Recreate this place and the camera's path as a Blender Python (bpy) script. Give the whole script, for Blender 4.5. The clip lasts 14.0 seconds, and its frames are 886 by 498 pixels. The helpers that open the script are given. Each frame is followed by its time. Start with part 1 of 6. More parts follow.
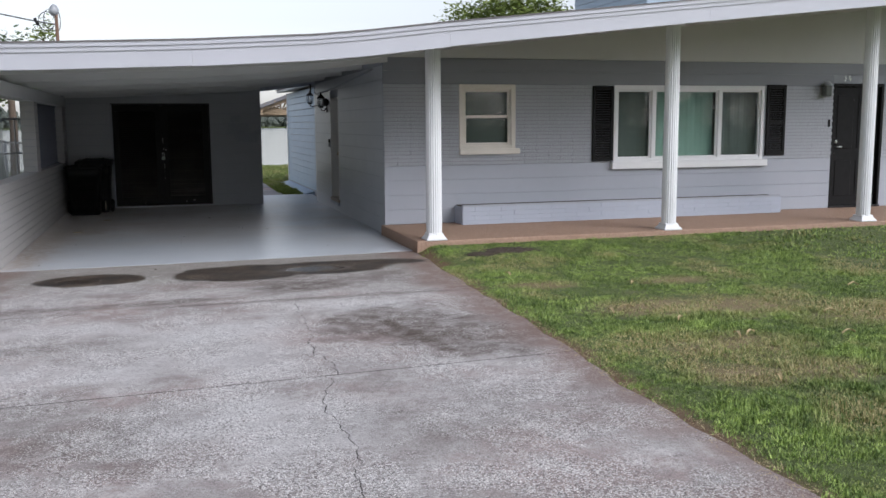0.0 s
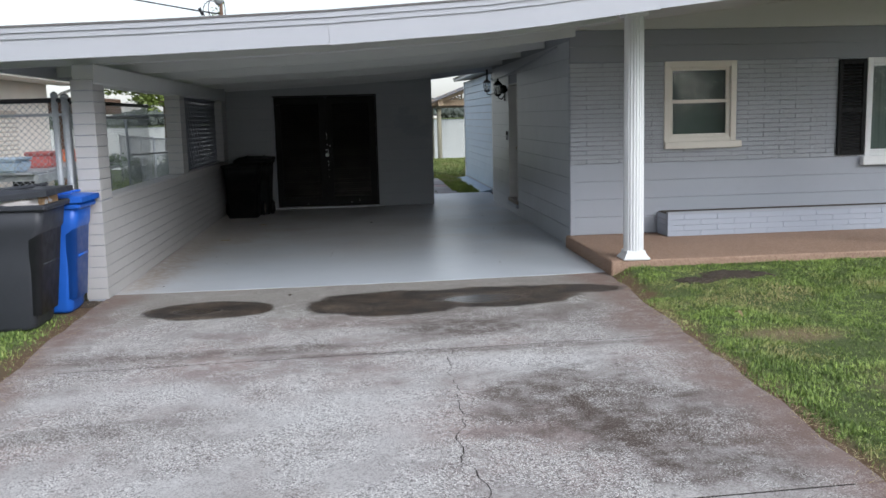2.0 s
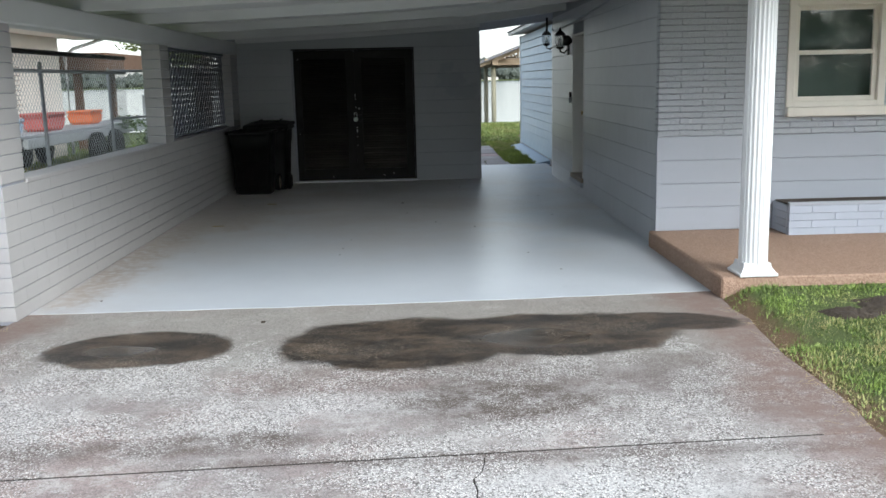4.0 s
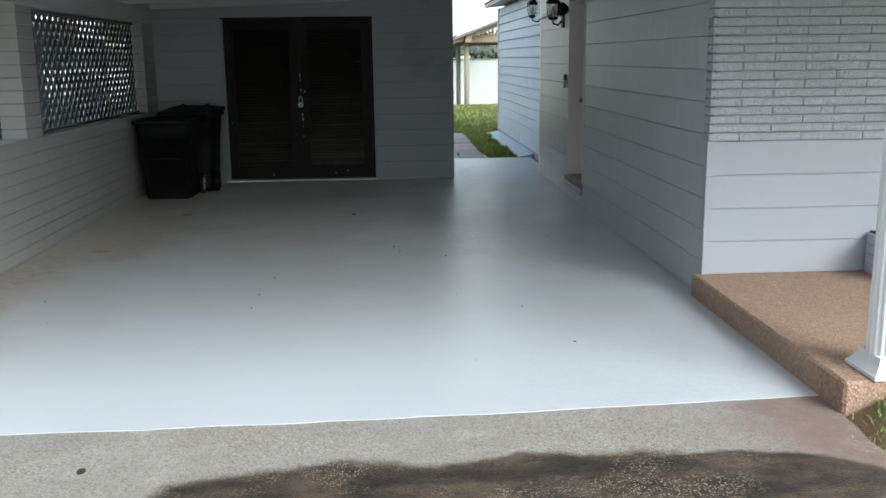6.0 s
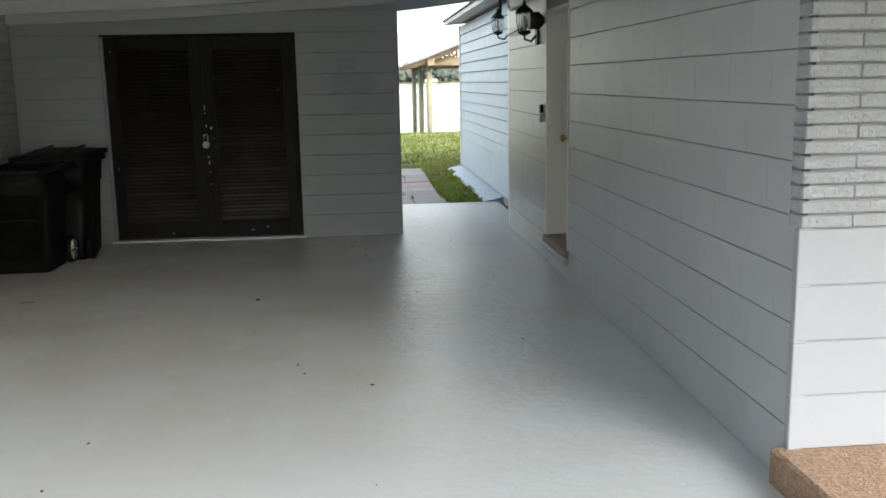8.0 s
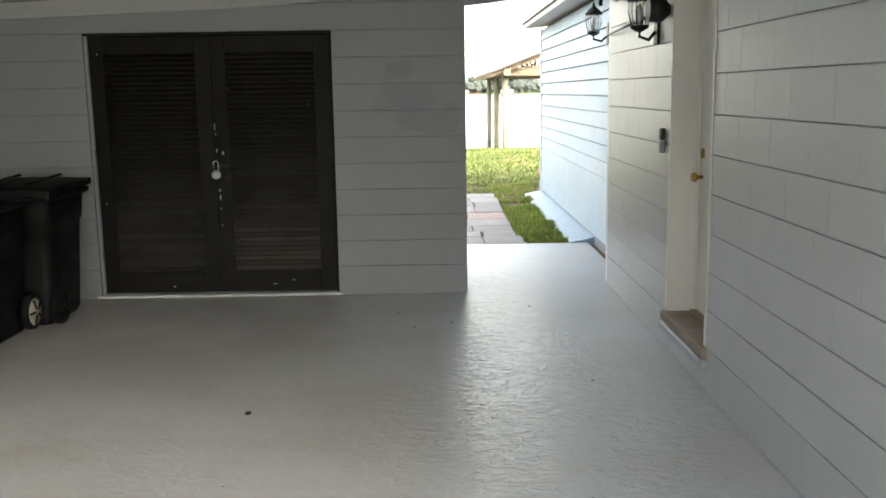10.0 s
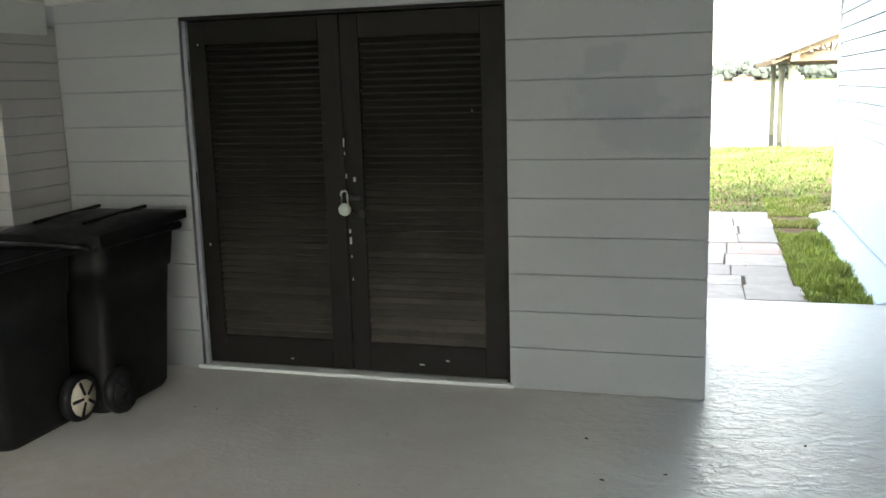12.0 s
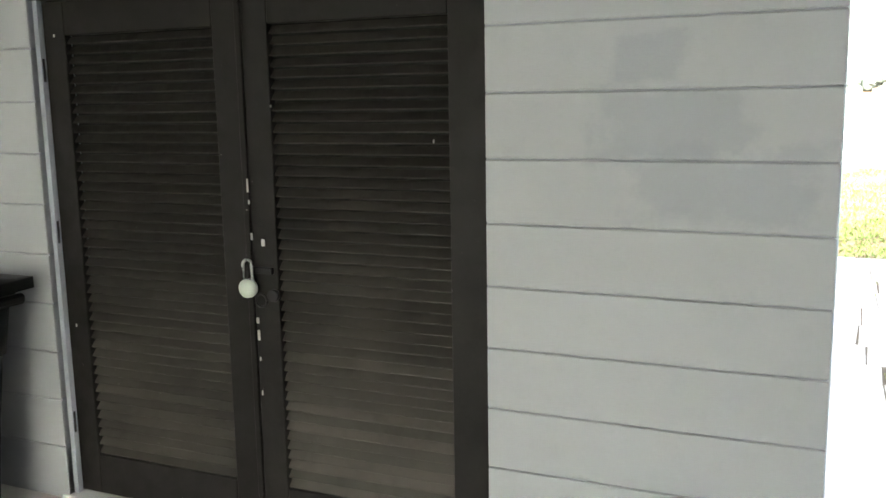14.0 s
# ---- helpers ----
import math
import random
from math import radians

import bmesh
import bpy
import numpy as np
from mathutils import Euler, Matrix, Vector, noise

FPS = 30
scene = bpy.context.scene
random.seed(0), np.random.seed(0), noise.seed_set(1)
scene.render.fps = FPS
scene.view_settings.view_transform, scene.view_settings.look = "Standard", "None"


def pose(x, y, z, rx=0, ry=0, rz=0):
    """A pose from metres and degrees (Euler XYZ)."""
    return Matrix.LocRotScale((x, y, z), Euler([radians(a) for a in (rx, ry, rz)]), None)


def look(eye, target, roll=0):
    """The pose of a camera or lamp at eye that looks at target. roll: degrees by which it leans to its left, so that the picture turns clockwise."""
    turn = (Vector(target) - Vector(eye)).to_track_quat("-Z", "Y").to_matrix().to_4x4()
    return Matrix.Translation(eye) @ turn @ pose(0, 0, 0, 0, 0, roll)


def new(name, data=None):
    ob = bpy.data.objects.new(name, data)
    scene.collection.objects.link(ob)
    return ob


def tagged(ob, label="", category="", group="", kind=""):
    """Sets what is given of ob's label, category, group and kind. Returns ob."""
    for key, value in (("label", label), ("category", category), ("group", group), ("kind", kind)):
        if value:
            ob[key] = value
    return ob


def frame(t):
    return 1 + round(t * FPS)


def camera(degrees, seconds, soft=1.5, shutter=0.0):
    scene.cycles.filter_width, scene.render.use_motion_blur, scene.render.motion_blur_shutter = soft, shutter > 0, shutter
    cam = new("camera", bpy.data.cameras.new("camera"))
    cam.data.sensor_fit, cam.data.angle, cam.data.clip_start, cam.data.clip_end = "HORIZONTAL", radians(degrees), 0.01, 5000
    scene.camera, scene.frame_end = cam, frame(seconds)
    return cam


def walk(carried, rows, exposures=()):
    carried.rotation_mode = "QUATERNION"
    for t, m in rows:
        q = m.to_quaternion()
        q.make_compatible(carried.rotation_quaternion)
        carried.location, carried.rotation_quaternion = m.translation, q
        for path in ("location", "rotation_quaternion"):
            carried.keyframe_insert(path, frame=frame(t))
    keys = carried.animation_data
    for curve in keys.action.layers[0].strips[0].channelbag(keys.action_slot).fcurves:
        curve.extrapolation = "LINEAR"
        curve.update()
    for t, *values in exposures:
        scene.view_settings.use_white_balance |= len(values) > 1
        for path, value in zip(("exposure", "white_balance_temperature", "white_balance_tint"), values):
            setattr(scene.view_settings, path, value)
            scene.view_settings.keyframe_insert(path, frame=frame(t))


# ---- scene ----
cam = camera(51.8, 14.0, 1.6)
PATH = [
    (0, (-0.03, 0.234, 1.607), (0.536, 2.133, 1.336), -0.4),
    (0.5, (0.066, 0.693, 1.612), (0.342, 2.655, 1.338), 0.4),
    (1, (0.174, 1.247, 1.616), (0.397, 3.213, 1.324), -0.2),
    (1.5, (0.332, 1.846, 1.618), (0.53, 3.815, 1.33), -1.0),
    (2, (0.476, 2.474, 1.611), (0.647, 4.446, 1.324), -1.5),
    (2.5, (0.612, 3.112, 1.603), (0.748, 5.089, 1.331), -1.6),
    (3, (0.687, 3.742, 1.552), (0.762, 5.716, 1.242), -2.1),
    (5.5, (0.956, 7.026, 1.547), (1.008, 8.986, 1.153), -0.6),
    (6, (0.976, 7.622, 1.539), (1.087, 9.576, 1.128), -0.7),
    (6.5, (1.04, 8.289, 1.568), (1.233, 10.249, 1.222), -0.7),
    (7, (1.084, 8.893, 1.587), (1.331, 10.849, 1.252), -0.6),
    (7.5, (1.199, 9.485, 1.566), (1.374, 11.437, 1.166), -1.5),
    (8, (1.369, 10.091, 1.562), (1.547, 12.05, 1.198), -1.1),
    (10.5, (1.655, 12.957, 1.593), (1.522, 14.924, 1.255), -0.6),
    (11, (1.78, 13.631, 1.62), (1.431, 15.554, 1.194), -1.7),
    (11.5, (1.74, 14.19, 1.592), (1.303, 16.101, 1.193), -2.0),
    (12, (1.808, 14.76, 1.625), (1.249, 16.649, 1.276), -1.6),
    (12.5, (1.748, 15.276, 1.658), (1.188, 17.172, 1.353), -1.2),
    (13, (1.8, 15.775, 1.672), (1.174, 17.651, 1.377), -1.0),
    (13.5, (1.84, 16.294, 1.66), (1.054, 18.107, 1.349), -1.1),
    (14, (1.818, 16.766, 1.638), (1.019, 18.57, 1.311), -1.0),
]
EXPOSURES = [(0.0, 0.25, 6100, 14), (2.5, 0.46, 6050, 9), (3.0, 0.62, 6050, 8), (5.5, 1.1, 6150, 5), (6.5, 1.22, 6100, 4), (8.0, 1.78, 6750, 6), (10.5, 2.75, 7100, 8), (11.5, 3.0, 6900, 6), (12.5, 3.5, 6950, 5), (13.5, 4.05, 7050, 6), (14.0, 4.3, 7050, 6)]
walk(cam, [(t, look(eye, target, roll)) for t, eye, target, roll in PATH], EXPOSURES)

# ---- daylight: a pale, thinly overcast sky with a low veiled sun ----
SUN_EL, SUN_AZ = radians(34), radians(148)
world = bpy.data.worlds.new("sky")
scene.world = world
world.use_nodes = True
wn, wl = world.node_tree.nodes, world.node_tree.links
wn.clear()
sky = wn.new("ShaderNodeTexSky")
sky.sky_type = "NISHITA"
sky.sun_disc = False
sky.sun_elevation, sky.sun_rotation = SUN_EL, SUN_AZ
sky.dust_density, sky.air_density, sky.ozone_density = 1.5, 1.2, 1.0
pale = wn.new("ShaderNodeHueSaturation")
pale.inputs["Saturation"].default_value = 0.3
bg = wn.new("ShaderNodeBackground")
bg.inputs["Strength"].default_value = 0.15
wout = wn.new("ShaderNodeOutputWorld")
wl.new(sky.outputs[0], pale.inputs["Color"])
wl.new(pale.outputs[0], bg.inputs["Color"])
wl.new(bg.outputs[0], wout.inputs["Surface"])

sun = new("sun", bpy.data.lights.new("sun", "SUN"))
sun.data.energy, sun.data.angle, sun.data.color = 1.7, radians(35), (1.0, 0.97, 0.93)
sun.matrix_world = look((0, 0, 30), (-10 * math.sin(SUN_AZ), -10 * math.cos(SUN_AZ), 30 - 10 * math.tan(SUN_EL)))


# ---- materials ----
class Mat:
    """A small builder for node materials; all patterns lie in world metres."""

    def __init__(self, name, rough=0.7, metal=0.0, spec=0.5):
        self.m = bpy.data.materials.new(name)
        self.m.use_nodes = True
        self.n, self.l = self.m.node_tree.nodes, self.m.node_tree.links
        self.b = self.n["Principled BSDF"]
        self.b.inputs["Roughness"].default_value = rough
        self.b.inputs["Metallic"].default_value = metal
        self.b.inputs["Specular IOR Level"].default_value = spec
        self.pos = self.n.new("ShaderNodeNewGeometry").outputs["Position"]

    def scaled(self, sx, sy, sz):
        v = self.n.new("ShaderNodeVectorMath")
        v.operation = "MULTIPLY"
        self.l.new(self.pos, v.inputs[0])
        v.inputs[1].default_value = (sx, sy, sz)
        return v.outputs[0]

    def noise(self, scale, detail=4, rough=0.6, vec=None, distort=0.0):
        t = self.n.new("ShaderNodeTexNoise")
        t.inputs["Scale"].default_value, t.inputs["Detail"].default_value = scale, detail
        t.inputs["Roughness"].default_value, t.inputs["Distortion"].default_value = rough, distort
        self.l.new(vec or self.pos, t.inputs["Vector"])
        return t.outputs["Fac"]

    def speckle(self, scale, vec=None):
        t = self.n.new("ShaderNodeTexVoronoi")
        t.inputs["Scale"].default_value = scale
        self.l.new(vec or self.pos, t.inputs["Vector"])
        return t

    def ramp(self, fac, a, b, lo=0.0, hi=1.0):
        r = self.n.new("ShaderNodeMapRange")
        r.interpolation_type = "SMOOTHSTEP"
        for key, v in (("From Min", a), ("From Max", b), ("To Min", lo), ("To Max", hi)):
            r.inputs[key].default_value = v
        self.l.new(fac, r.inputs["Value"])
        return r.outputs[0]

    def math(self, op, a, b=None):
        t = self.n.new("ShaderNodeMath")
        t.operation = op
        for i, v in enumerate((a, b)):
            if v is None:
                continue
            if isinstance(v, (int, float)):
                t.inputs[i].default_value = v
            else:
                self.l.new(v, t.inputs[i])
        return t.outputs[0]

    def mix(self, fac, a, b, blend="MIX"):
        t = self.n.new("ShaderNodeMix")
        t.data_type, t.blend_type = "RGBA", blend
        for key, v in ((0, fac), (6, a), (7, b)):
            if isinstance(v, (int, float)):
                t.inputs[key].default_value = v
            elif isinstance(v, tuple):
                t.inputs[key].default_value = (*v, 1)
            else:
                self.l.new(v, t.inputs[key])
        return t.outputs[2]

    def random(self):
        return self.n.new("ShaderNodeObjectInfo").outputs["Random"]

    def island(self):
        return self.n.new("ShaderNodeNewGeometry").outputs["Random Per Island"]

    def spot(self, cx, cy, rx, ry, wobble=0.35, scale=2.0, soft=0.35, turn=0.0):
        """A stain of its own shape on the ground, 1 inside and 0 outside."""
        v = self.n.new("ShaderNodeVectorMath")
        v.operation = "SUBTRACT"
        self.l.new(self.pos, v.inputs[0])
        v.inputs[1].default_value = (cx, cy, 0)
        m = self.n.new("ShaderNodeMapping")
        m.vector_type = "TEXTURE"
        m.inputs["Scale"].default_value = (rx, ry, 1e6)
        m.inputs["Rotation"].default_value = (0, 0, radians(turn))
        self.l.new(v.outputs[0], m.inputs["Vector"])
        d = self.n.new("ShaderNodeVectorMath")
        d.operation = "LENGTH"
        self.l.new(m.outputs[0], d.inputs[0])
        wob = self.math("MULTIPLY", self.math("SUBTRACT", self.noise(scale, 5, 0.6), 0.5), wobble * 4)
        return self.ramp(self.math("ADD", d.outputs["Value"], wob), 1.0 + soft * 0.5, 1.0 - soft * 0.5)

    def bump(self, height, strength=0.3, distance=0.01):
        t = self.n.new("ShaderNodeBump")
        t.inputs["Strength"].default_value, t.inputs["Distance"].default_value = strength, distance
        self.l.new(height, t.inputs["Height"])
        self.l.new(t.outputs[0], self.b.inputs["Normal"])
        return self

    def color(self, c):
        if isinstance(c, tuple):
            self.b.inputs["Base Color"].default_value = (*c, 1)
        else:
            self.l.new(c, self.b.inputs["Base Color"])
        return self

    def rough(self, r):
        self.l.new(r, self.b.inputs["Roughness"])
        return self


def simple(name, c, rough=0.6, metal=0.0, var=0.15, scale=6.0, grain=80.0, bump=0.15, dist=0.003, per_piece=0.0, spec=0.5):
    """A surface of one colour with broad patches, fine grain and relief."""
    m = Mat(name, rough, metal, spec)
    dark, light = tuple(v * (1 - var) for v in c), tuple(min(1.0, v * (1 + var)) for v in c)
    col = m.mix(m.noise(scale, 5), dark, light)
    if per_piece:
        col = m.mix(m.ramp(m.random(), 0, 1, 0, per_piece), col, tuple(v * 0.75 for v in c))
    m.color(col)
    m.rough(m.ramp(m.noise(scale * 2.3, 4), 0.3, 0.7, max(0.02, rough - 0.08), min(1, rough + 0.08)))
    m.bump(m.noise(grain, 6, 0.7), bump, dist)
    return m.m


def wall_paint(name, c, rough=0.5, bump=0.35, patch=None, relief=0.006, streak=0.0):
    m = Mat(name, rough)
    col = m.mix(m.noise(1.3, 5), tuple(v * 0.93 for v in c), tuple(min(1, v * 1.05) for v in c))
    col = m.mix(m.ramp(m.noise(9, 6, 0.7), 0.52, 0.75, 0, 0.35), col, tuple(v * 0.84 for v in c))
    col = m.mix(m.ramp(m.random(), 0, 1, 0, 0.22), col, tuple(v * 0.86 for v in c))
    if patch:
        for cx, cz, rx, rz in patch:
            sep = m.n.new("ShaderNodeSeparateXYZ")
            m.l.new(m.pos, sep.inputs[0])
            dx = m.math("DIVIDE", m.math("ABSOLUTE", m.math("SUBTRACT", sep.outputs[0], cx)), rx)
            dz = m.math("DIVIDE", m.math("ABSOLUTE", m.math("SUBTRACT", sep.outputs[2], cz)), rz)
            d = m.math("ADD", m.math("MAXIMUM", dx, dz), m.math("MULTIPLY", m.math("SUBTRACT", m.noise(5, 6, 0.65), 0.5), 2.2))
            col = m.mix(m.ramp(d, 1.25, 0.8, 0, 0.5), col, tuple(v * k for v, k in zip(c, (0.72, 0.75, 0.8))))
    m.color(col)
    h = m.math("ADD", m.math("MULTIPLY", m.noise(18, 5, 0.6), 0.8), m.math("MULTIPLY", m.noise(110, 5, 0.7), 0.5))
    if relief > 0.008:
        h = m.math("ADD", h, m.math("MULTIPLY", m.noise(45, 4, 0.6), 1.0))
    if streak:
        runs = m.ramp(m.noise(7.0, 4, 0.6, m.scaled(1.0, 3.0, 0.35), 0.6), 0.45, 0.62)
        h = m.math("ADD", h, m.math("MULTIPLY", runs, streak))
        m.rough(m.ramp(m.noise(5, 4, 0.6, m.scaled(1, 2.5, 0.5)), 0.35, 0.65, rough - 0.03, rough + 0.03))
    m.bump(h, bump, relief)
    return m.m


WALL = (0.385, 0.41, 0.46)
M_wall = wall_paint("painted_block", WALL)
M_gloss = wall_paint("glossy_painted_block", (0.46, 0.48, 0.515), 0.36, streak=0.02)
M_low = wall_paint("painted_low_wall", (0.46, 0.45, 0.445))
M_shed = wall_paint("painted_shed_block", (0.4, 0.415, 0.43), patch=[(1.36, 1.56, 0.2, 0.1), (1.5, 1.37, 0.22, 0.1), (1.28, 1.74, 0.1, 0.07)])
M_brick = wall_paint("painted_brick", (0.44, 0.465, 0.505), bump=1.0, relief=0.012)
# wall paint taken darker: the eave's shade is put into the colour
M_eaveshade = wall_paint("eave_shaded_block", (0.27, 0.285, 0.32))
M_joint = simple("painted_joint", (0.32, 0.335, 0.375), 0.7, bump=0.4)
M_white = simple("white_paint", (0.78, 0.79, 0.8), 0.4, var=0.04, bump=0.06)
M_offwhite = simple("off_white_paint", (0.76, 0.75, 0.72), 0.45, var=0.05, bump=0.08)
M_creampaint = simple("cream_paint", (0.74, 0.7, 0.63), 0.45, var=0.06, bump=0.08)
M_fascia = simple("fascia_paint", (0.47, 0.48, 0.52), 0.5, var=0.05, scale=2.0, bump=0.1)
M_ceiling = simple("ceiling_paint", (0.6, 0.61, 0.605), 0.6, var=0.06, scale=1.5, bump=0.12)
M_black = simple("black_paint", (0.006, 0.006, 0.0065), 0.55, var=0.3, bump=0.1, spec=0.2)
M_blackplastic = simple("black_plastic", (0.0075, 0.008, 0.0085), 0.55, var=0.3, scale=4, bump=0.25, spec=0.25)
M_greyplastic = simple("charcoal_plastic", (0.038, 0.041, 0.05), 0.5, var=0.2, scale=5, bump=0.25)
M_blueplastic = simple("blue_plastic", (0.02, 0.12, 0.55), 0.4, var=0.15, scale=5, bump=0.15)
M_galv = simple("galvanised_steel", (0.38, 0.4, 0.42), 0.6, 0.4, var=0.2, scale=20)
M_iron = simple("dark_iron", (0.02, 0.02, 0.022), 0.45, 0.4, var=0.3)
M_brass = simple("brass", (0.55, 0.38, 0.12), 0.3, 1.0, var=0.1)
M_chrome = simple("satin_steel", (0.6, 0.63, 0.6), 0.3, 0.9, var=0.1)
M_timber = simple("weathered_timber", (0.36, 0.27, 0.18), 0.75, var=0.3, scale=5, bump=0.4)
M_treated = simple("treated_post", (0.3, 0.28, 0.2), 0.8, var=0.25, scale=4, bump=0.4)
M_siding = simple("pale_blue_siding", (0.38, 0.49, 0.6), 0.5, var=0.04, scale=2, bump=0.1)
M_neigh = simple("neighbour_stucco", (0.8, 0.75, 0.68), 0.8, var=0.08, scale=2, bump=0.4)
M_shingle = simple("roof_felt", (0.16, 0.15, 0.15), 0.9, var=0.2, scale=8, bump=0.5)
M_yellow = simple("yellow_sign", (0.75, 0.45, 0.03), 0.5, var=0.08)
M_red = simple("faded_red_plastic", (0.45, 0.13, 0.12), 0.6, var=0.2)
M_orange = simple("orange_plastic", (0.6, 0.17, 0.07), 0.6, var=0.2)
M_bag = simple("white_bag", (0.6, 0.57, 0.56), 0.4, var=0.15, scale=12, bump=0.5, dist=0.01)
M_card = simple("cardboard", (0.42, 0.27, 0.15), 0.85, var=0.15)
M_cream = simple("cream_wheel", (0.55, 0.5, 0.4), 0.7, var=0.25, scale=25)
M_soil = simple("bare_soil", (0.085, 0.066, 0.05), 0.95, var=0.5, scale=12, bump=1.0, dist=0.03)
M_gapdirt = simple("gap_dirt", (0.028, 0.022, 0.018), 0.95, var=0.4, scale=12, bump=0.8)
M_chip = simple("bare_chip", (0.6, 0.6, 0.57), 0.8, var=0.1)
M_lockpaint = simple("pale_lock_enamel", (0.52, 0.58, 0.52), 0.4, 0.2, var=0.08)
M_redbrick = simple("red_brick", (0.28, 0.12, 0.08), 0.85, var=0.3, scale=15, bump=0.4)


def glass_mat():
    m = Mat("window_glass", 0.03, 0.0, 0.5)
    m.color((0.8, 0.9, 0.88))
    m.b.inputs["Transmission Weight"].default_value = 1.0
    m.b.inputs["IOR"].default_value = 1.45
    return m.m


M_glass = glass_mat()
M_curtain = simple("pale_curtain", (0.3, 0.42, 0.36), 0.9, var=0.06, scale=3)
M_room = simple("dim_room", (0.22, 0.24, 0.23), 0.9, var=0.1)
M_screen = simple("insect_screen", (0.12, 0.135, 0.125), 0.8, var=0.08, grain=300)


def door_mat(name, dusty):
    """Old black-brown paint; the louvres hold dust low down."""
    m = Mat(name, 0.55, 0.0, 0.2)
    sep = m.n.new("ShaderNodeSeparateXYZ")
    m.l.new(m.pos, sep.inputs[0])
    col = m.mix(m.noise(5, 5), (0.0075, 0.0068, 0.0066), (0.0165, 0.0148, 0.0142))
    low = m.ramp(m.math("ADD", sep.outputs[2], m.math("MULTIPLY", m.noise(2.5, 5), 0.5)), 1.7, 0.3, 0.2, 1.0)
    side = m.ramp(sep.outputs[0], -0.15, 0.0, 0.6, 1.0)
    dust = m.math("MULTIPLY", m.math("MULTIPLY", low, side), m.ramp(m.noise(2.2, 5), 0.3, 0.6, 0.55, 1.0))
    col = m.mix(m.math("MULTIPLY", dust, dusty), col, (0.15, 0.137, 0.12))
    col = m.mix(m.ramp(m.noise(9, 6, 0.7), 0.5, 0.75, 0, 0.2), col, (0.03, 0.027, 0.025))
    col = m.mix(m.ramp(m.random(), 0, 1, 0, 0.35), col, (0.012, 0.0105, 0.01))
    chips = m.ramp(m.noise(70, 2, 0.5), 0.8, 0.82)
    col = m.mix(m.math("MULTIPLY", chips, 0.8), col, (0.5, 0.5, 0.47))
    m.color(col)
    m.rough(m.ramp(m.noise(12, 4), 0.3, 0.7, 0.4, 0.65))
    return m.bump(m.noise(60, 6, 0.7), 0.25, 0.003).m


M_slat = door_mat("dusty_black_louvre", 0.8)
M_door = door_mat("weathered_black_door", 0.02)



def floor_mat():
    """Pale blue-grey floor paint, trowelled, with brown scuffs towards the low wall; light deep inside is put into the
    colour.
    """
    m = Mat("painted_floor", 0.4)
    c = (0.56, 0.6, 0.645)
    col = m.mix(m.noise(0.8, 5), tuple(v * 0.95 for v in c), tuple(v * 1.04 for v in c))
    col = m.mix(m.ramp(m.noise(3, 6, 0.7), 0.4, 0.8, 0, 0.3), col, tuple(v * 0.88 for v in c))
    brown = (0.3, 0.23, 0.17)
    for a in ((-1.4, 15.4, 0.45, 0.6, 0.6, 3.0, 1.0), (-0.85, 16.15, 0.65, 0.22, 0.7, 3.0, 1.0, 8), (-1.4, 16.7, 0.5, 0.45, 0.7, 4.0, 1.0), (-0.9, 17.9, 0.8, 0.25, 0.8, 3.0, 1.0), (-1.8, 14.6, 0.28, 3.2, 0.5, 2.0, 1.2)):
        s = m.math("MULTIPLY", m.spot(*a), m.ramp(m.noise(11, 6, 0.7), 0.3, 0.6))
        col = m.mix(m.math("MULTIPLY", s, 0.95), col, brown)
    sep = m.n.new("ShaderNodeSeparateXYZ")
    m.l.new(m.pos, sep.inputs[0])
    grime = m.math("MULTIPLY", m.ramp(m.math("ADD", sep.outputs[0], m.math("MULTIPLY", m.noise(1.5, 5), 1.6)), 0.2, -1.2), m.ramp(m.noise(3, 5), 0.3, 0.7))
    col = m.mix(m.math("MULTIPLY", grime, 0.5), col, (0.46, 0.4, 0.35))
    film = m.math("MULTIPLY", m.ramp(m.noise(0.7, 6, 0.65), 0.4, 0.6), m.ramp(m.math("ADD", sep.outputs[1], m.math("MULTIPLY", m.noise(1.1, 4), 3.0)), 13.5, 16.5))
    # paler towards the shed: stronger light there, carried by the floor's colour
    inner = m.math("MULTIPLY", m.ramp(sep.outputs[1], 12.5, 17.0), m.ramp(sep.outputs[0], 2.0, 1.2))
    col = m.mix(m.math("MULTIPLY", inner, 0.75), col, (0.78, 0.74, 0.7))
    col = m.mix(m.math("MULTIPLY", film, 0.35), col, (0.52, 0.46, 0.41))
    specks = m.ramp(m.noise(38, 2, 0.4), 0.83, 0.85)
    col = m.mix(specks, col, (0.06, 0.05, 0.045))
    m.color(col)
    m.rough(m.ramp(m.noise(1.2, 4), 0.3, 0.7, 0.28, 0.36))
    swirl = m.noise(4.5, 5, 0.6, m.scaled(1.0, 1.7, 1), 1.0)
    passage = m.math("MULTIPLY", m.ramp(sep.outputs[0], 0.9, 2.0, 0.25, 1.0), m.ramp(sep.outputs[1], 13.0, 16.0, 0.25, 1.0))
    ridge = m.math("MULTIPLY", m.noise(5.5, 4, 0.6, m.scaled(0.9, 1.5, 1), 1.4), passage)
    wet_edge = m.math("MULTIPLY", m.ramp(m.noise(10.0, 4, 0.6, m.scaled(0.8, 1.5, 1), 1.2), 0.46, 0.6), passage)
    h = m.math("ADD", m.math("MULTIPLY", swirl, 0.35), m.math("ADD", m.math("MULTIPLY", ridge, 2.6), m.math("ADD", m.math("MULTIPLY", wet_edge, 0.7), m.math("MULTIPLY", m.noise(60, 5), 0.12))))
    return m.bump(h, 0.45, 0.01).m


M_floor = floor_mat()


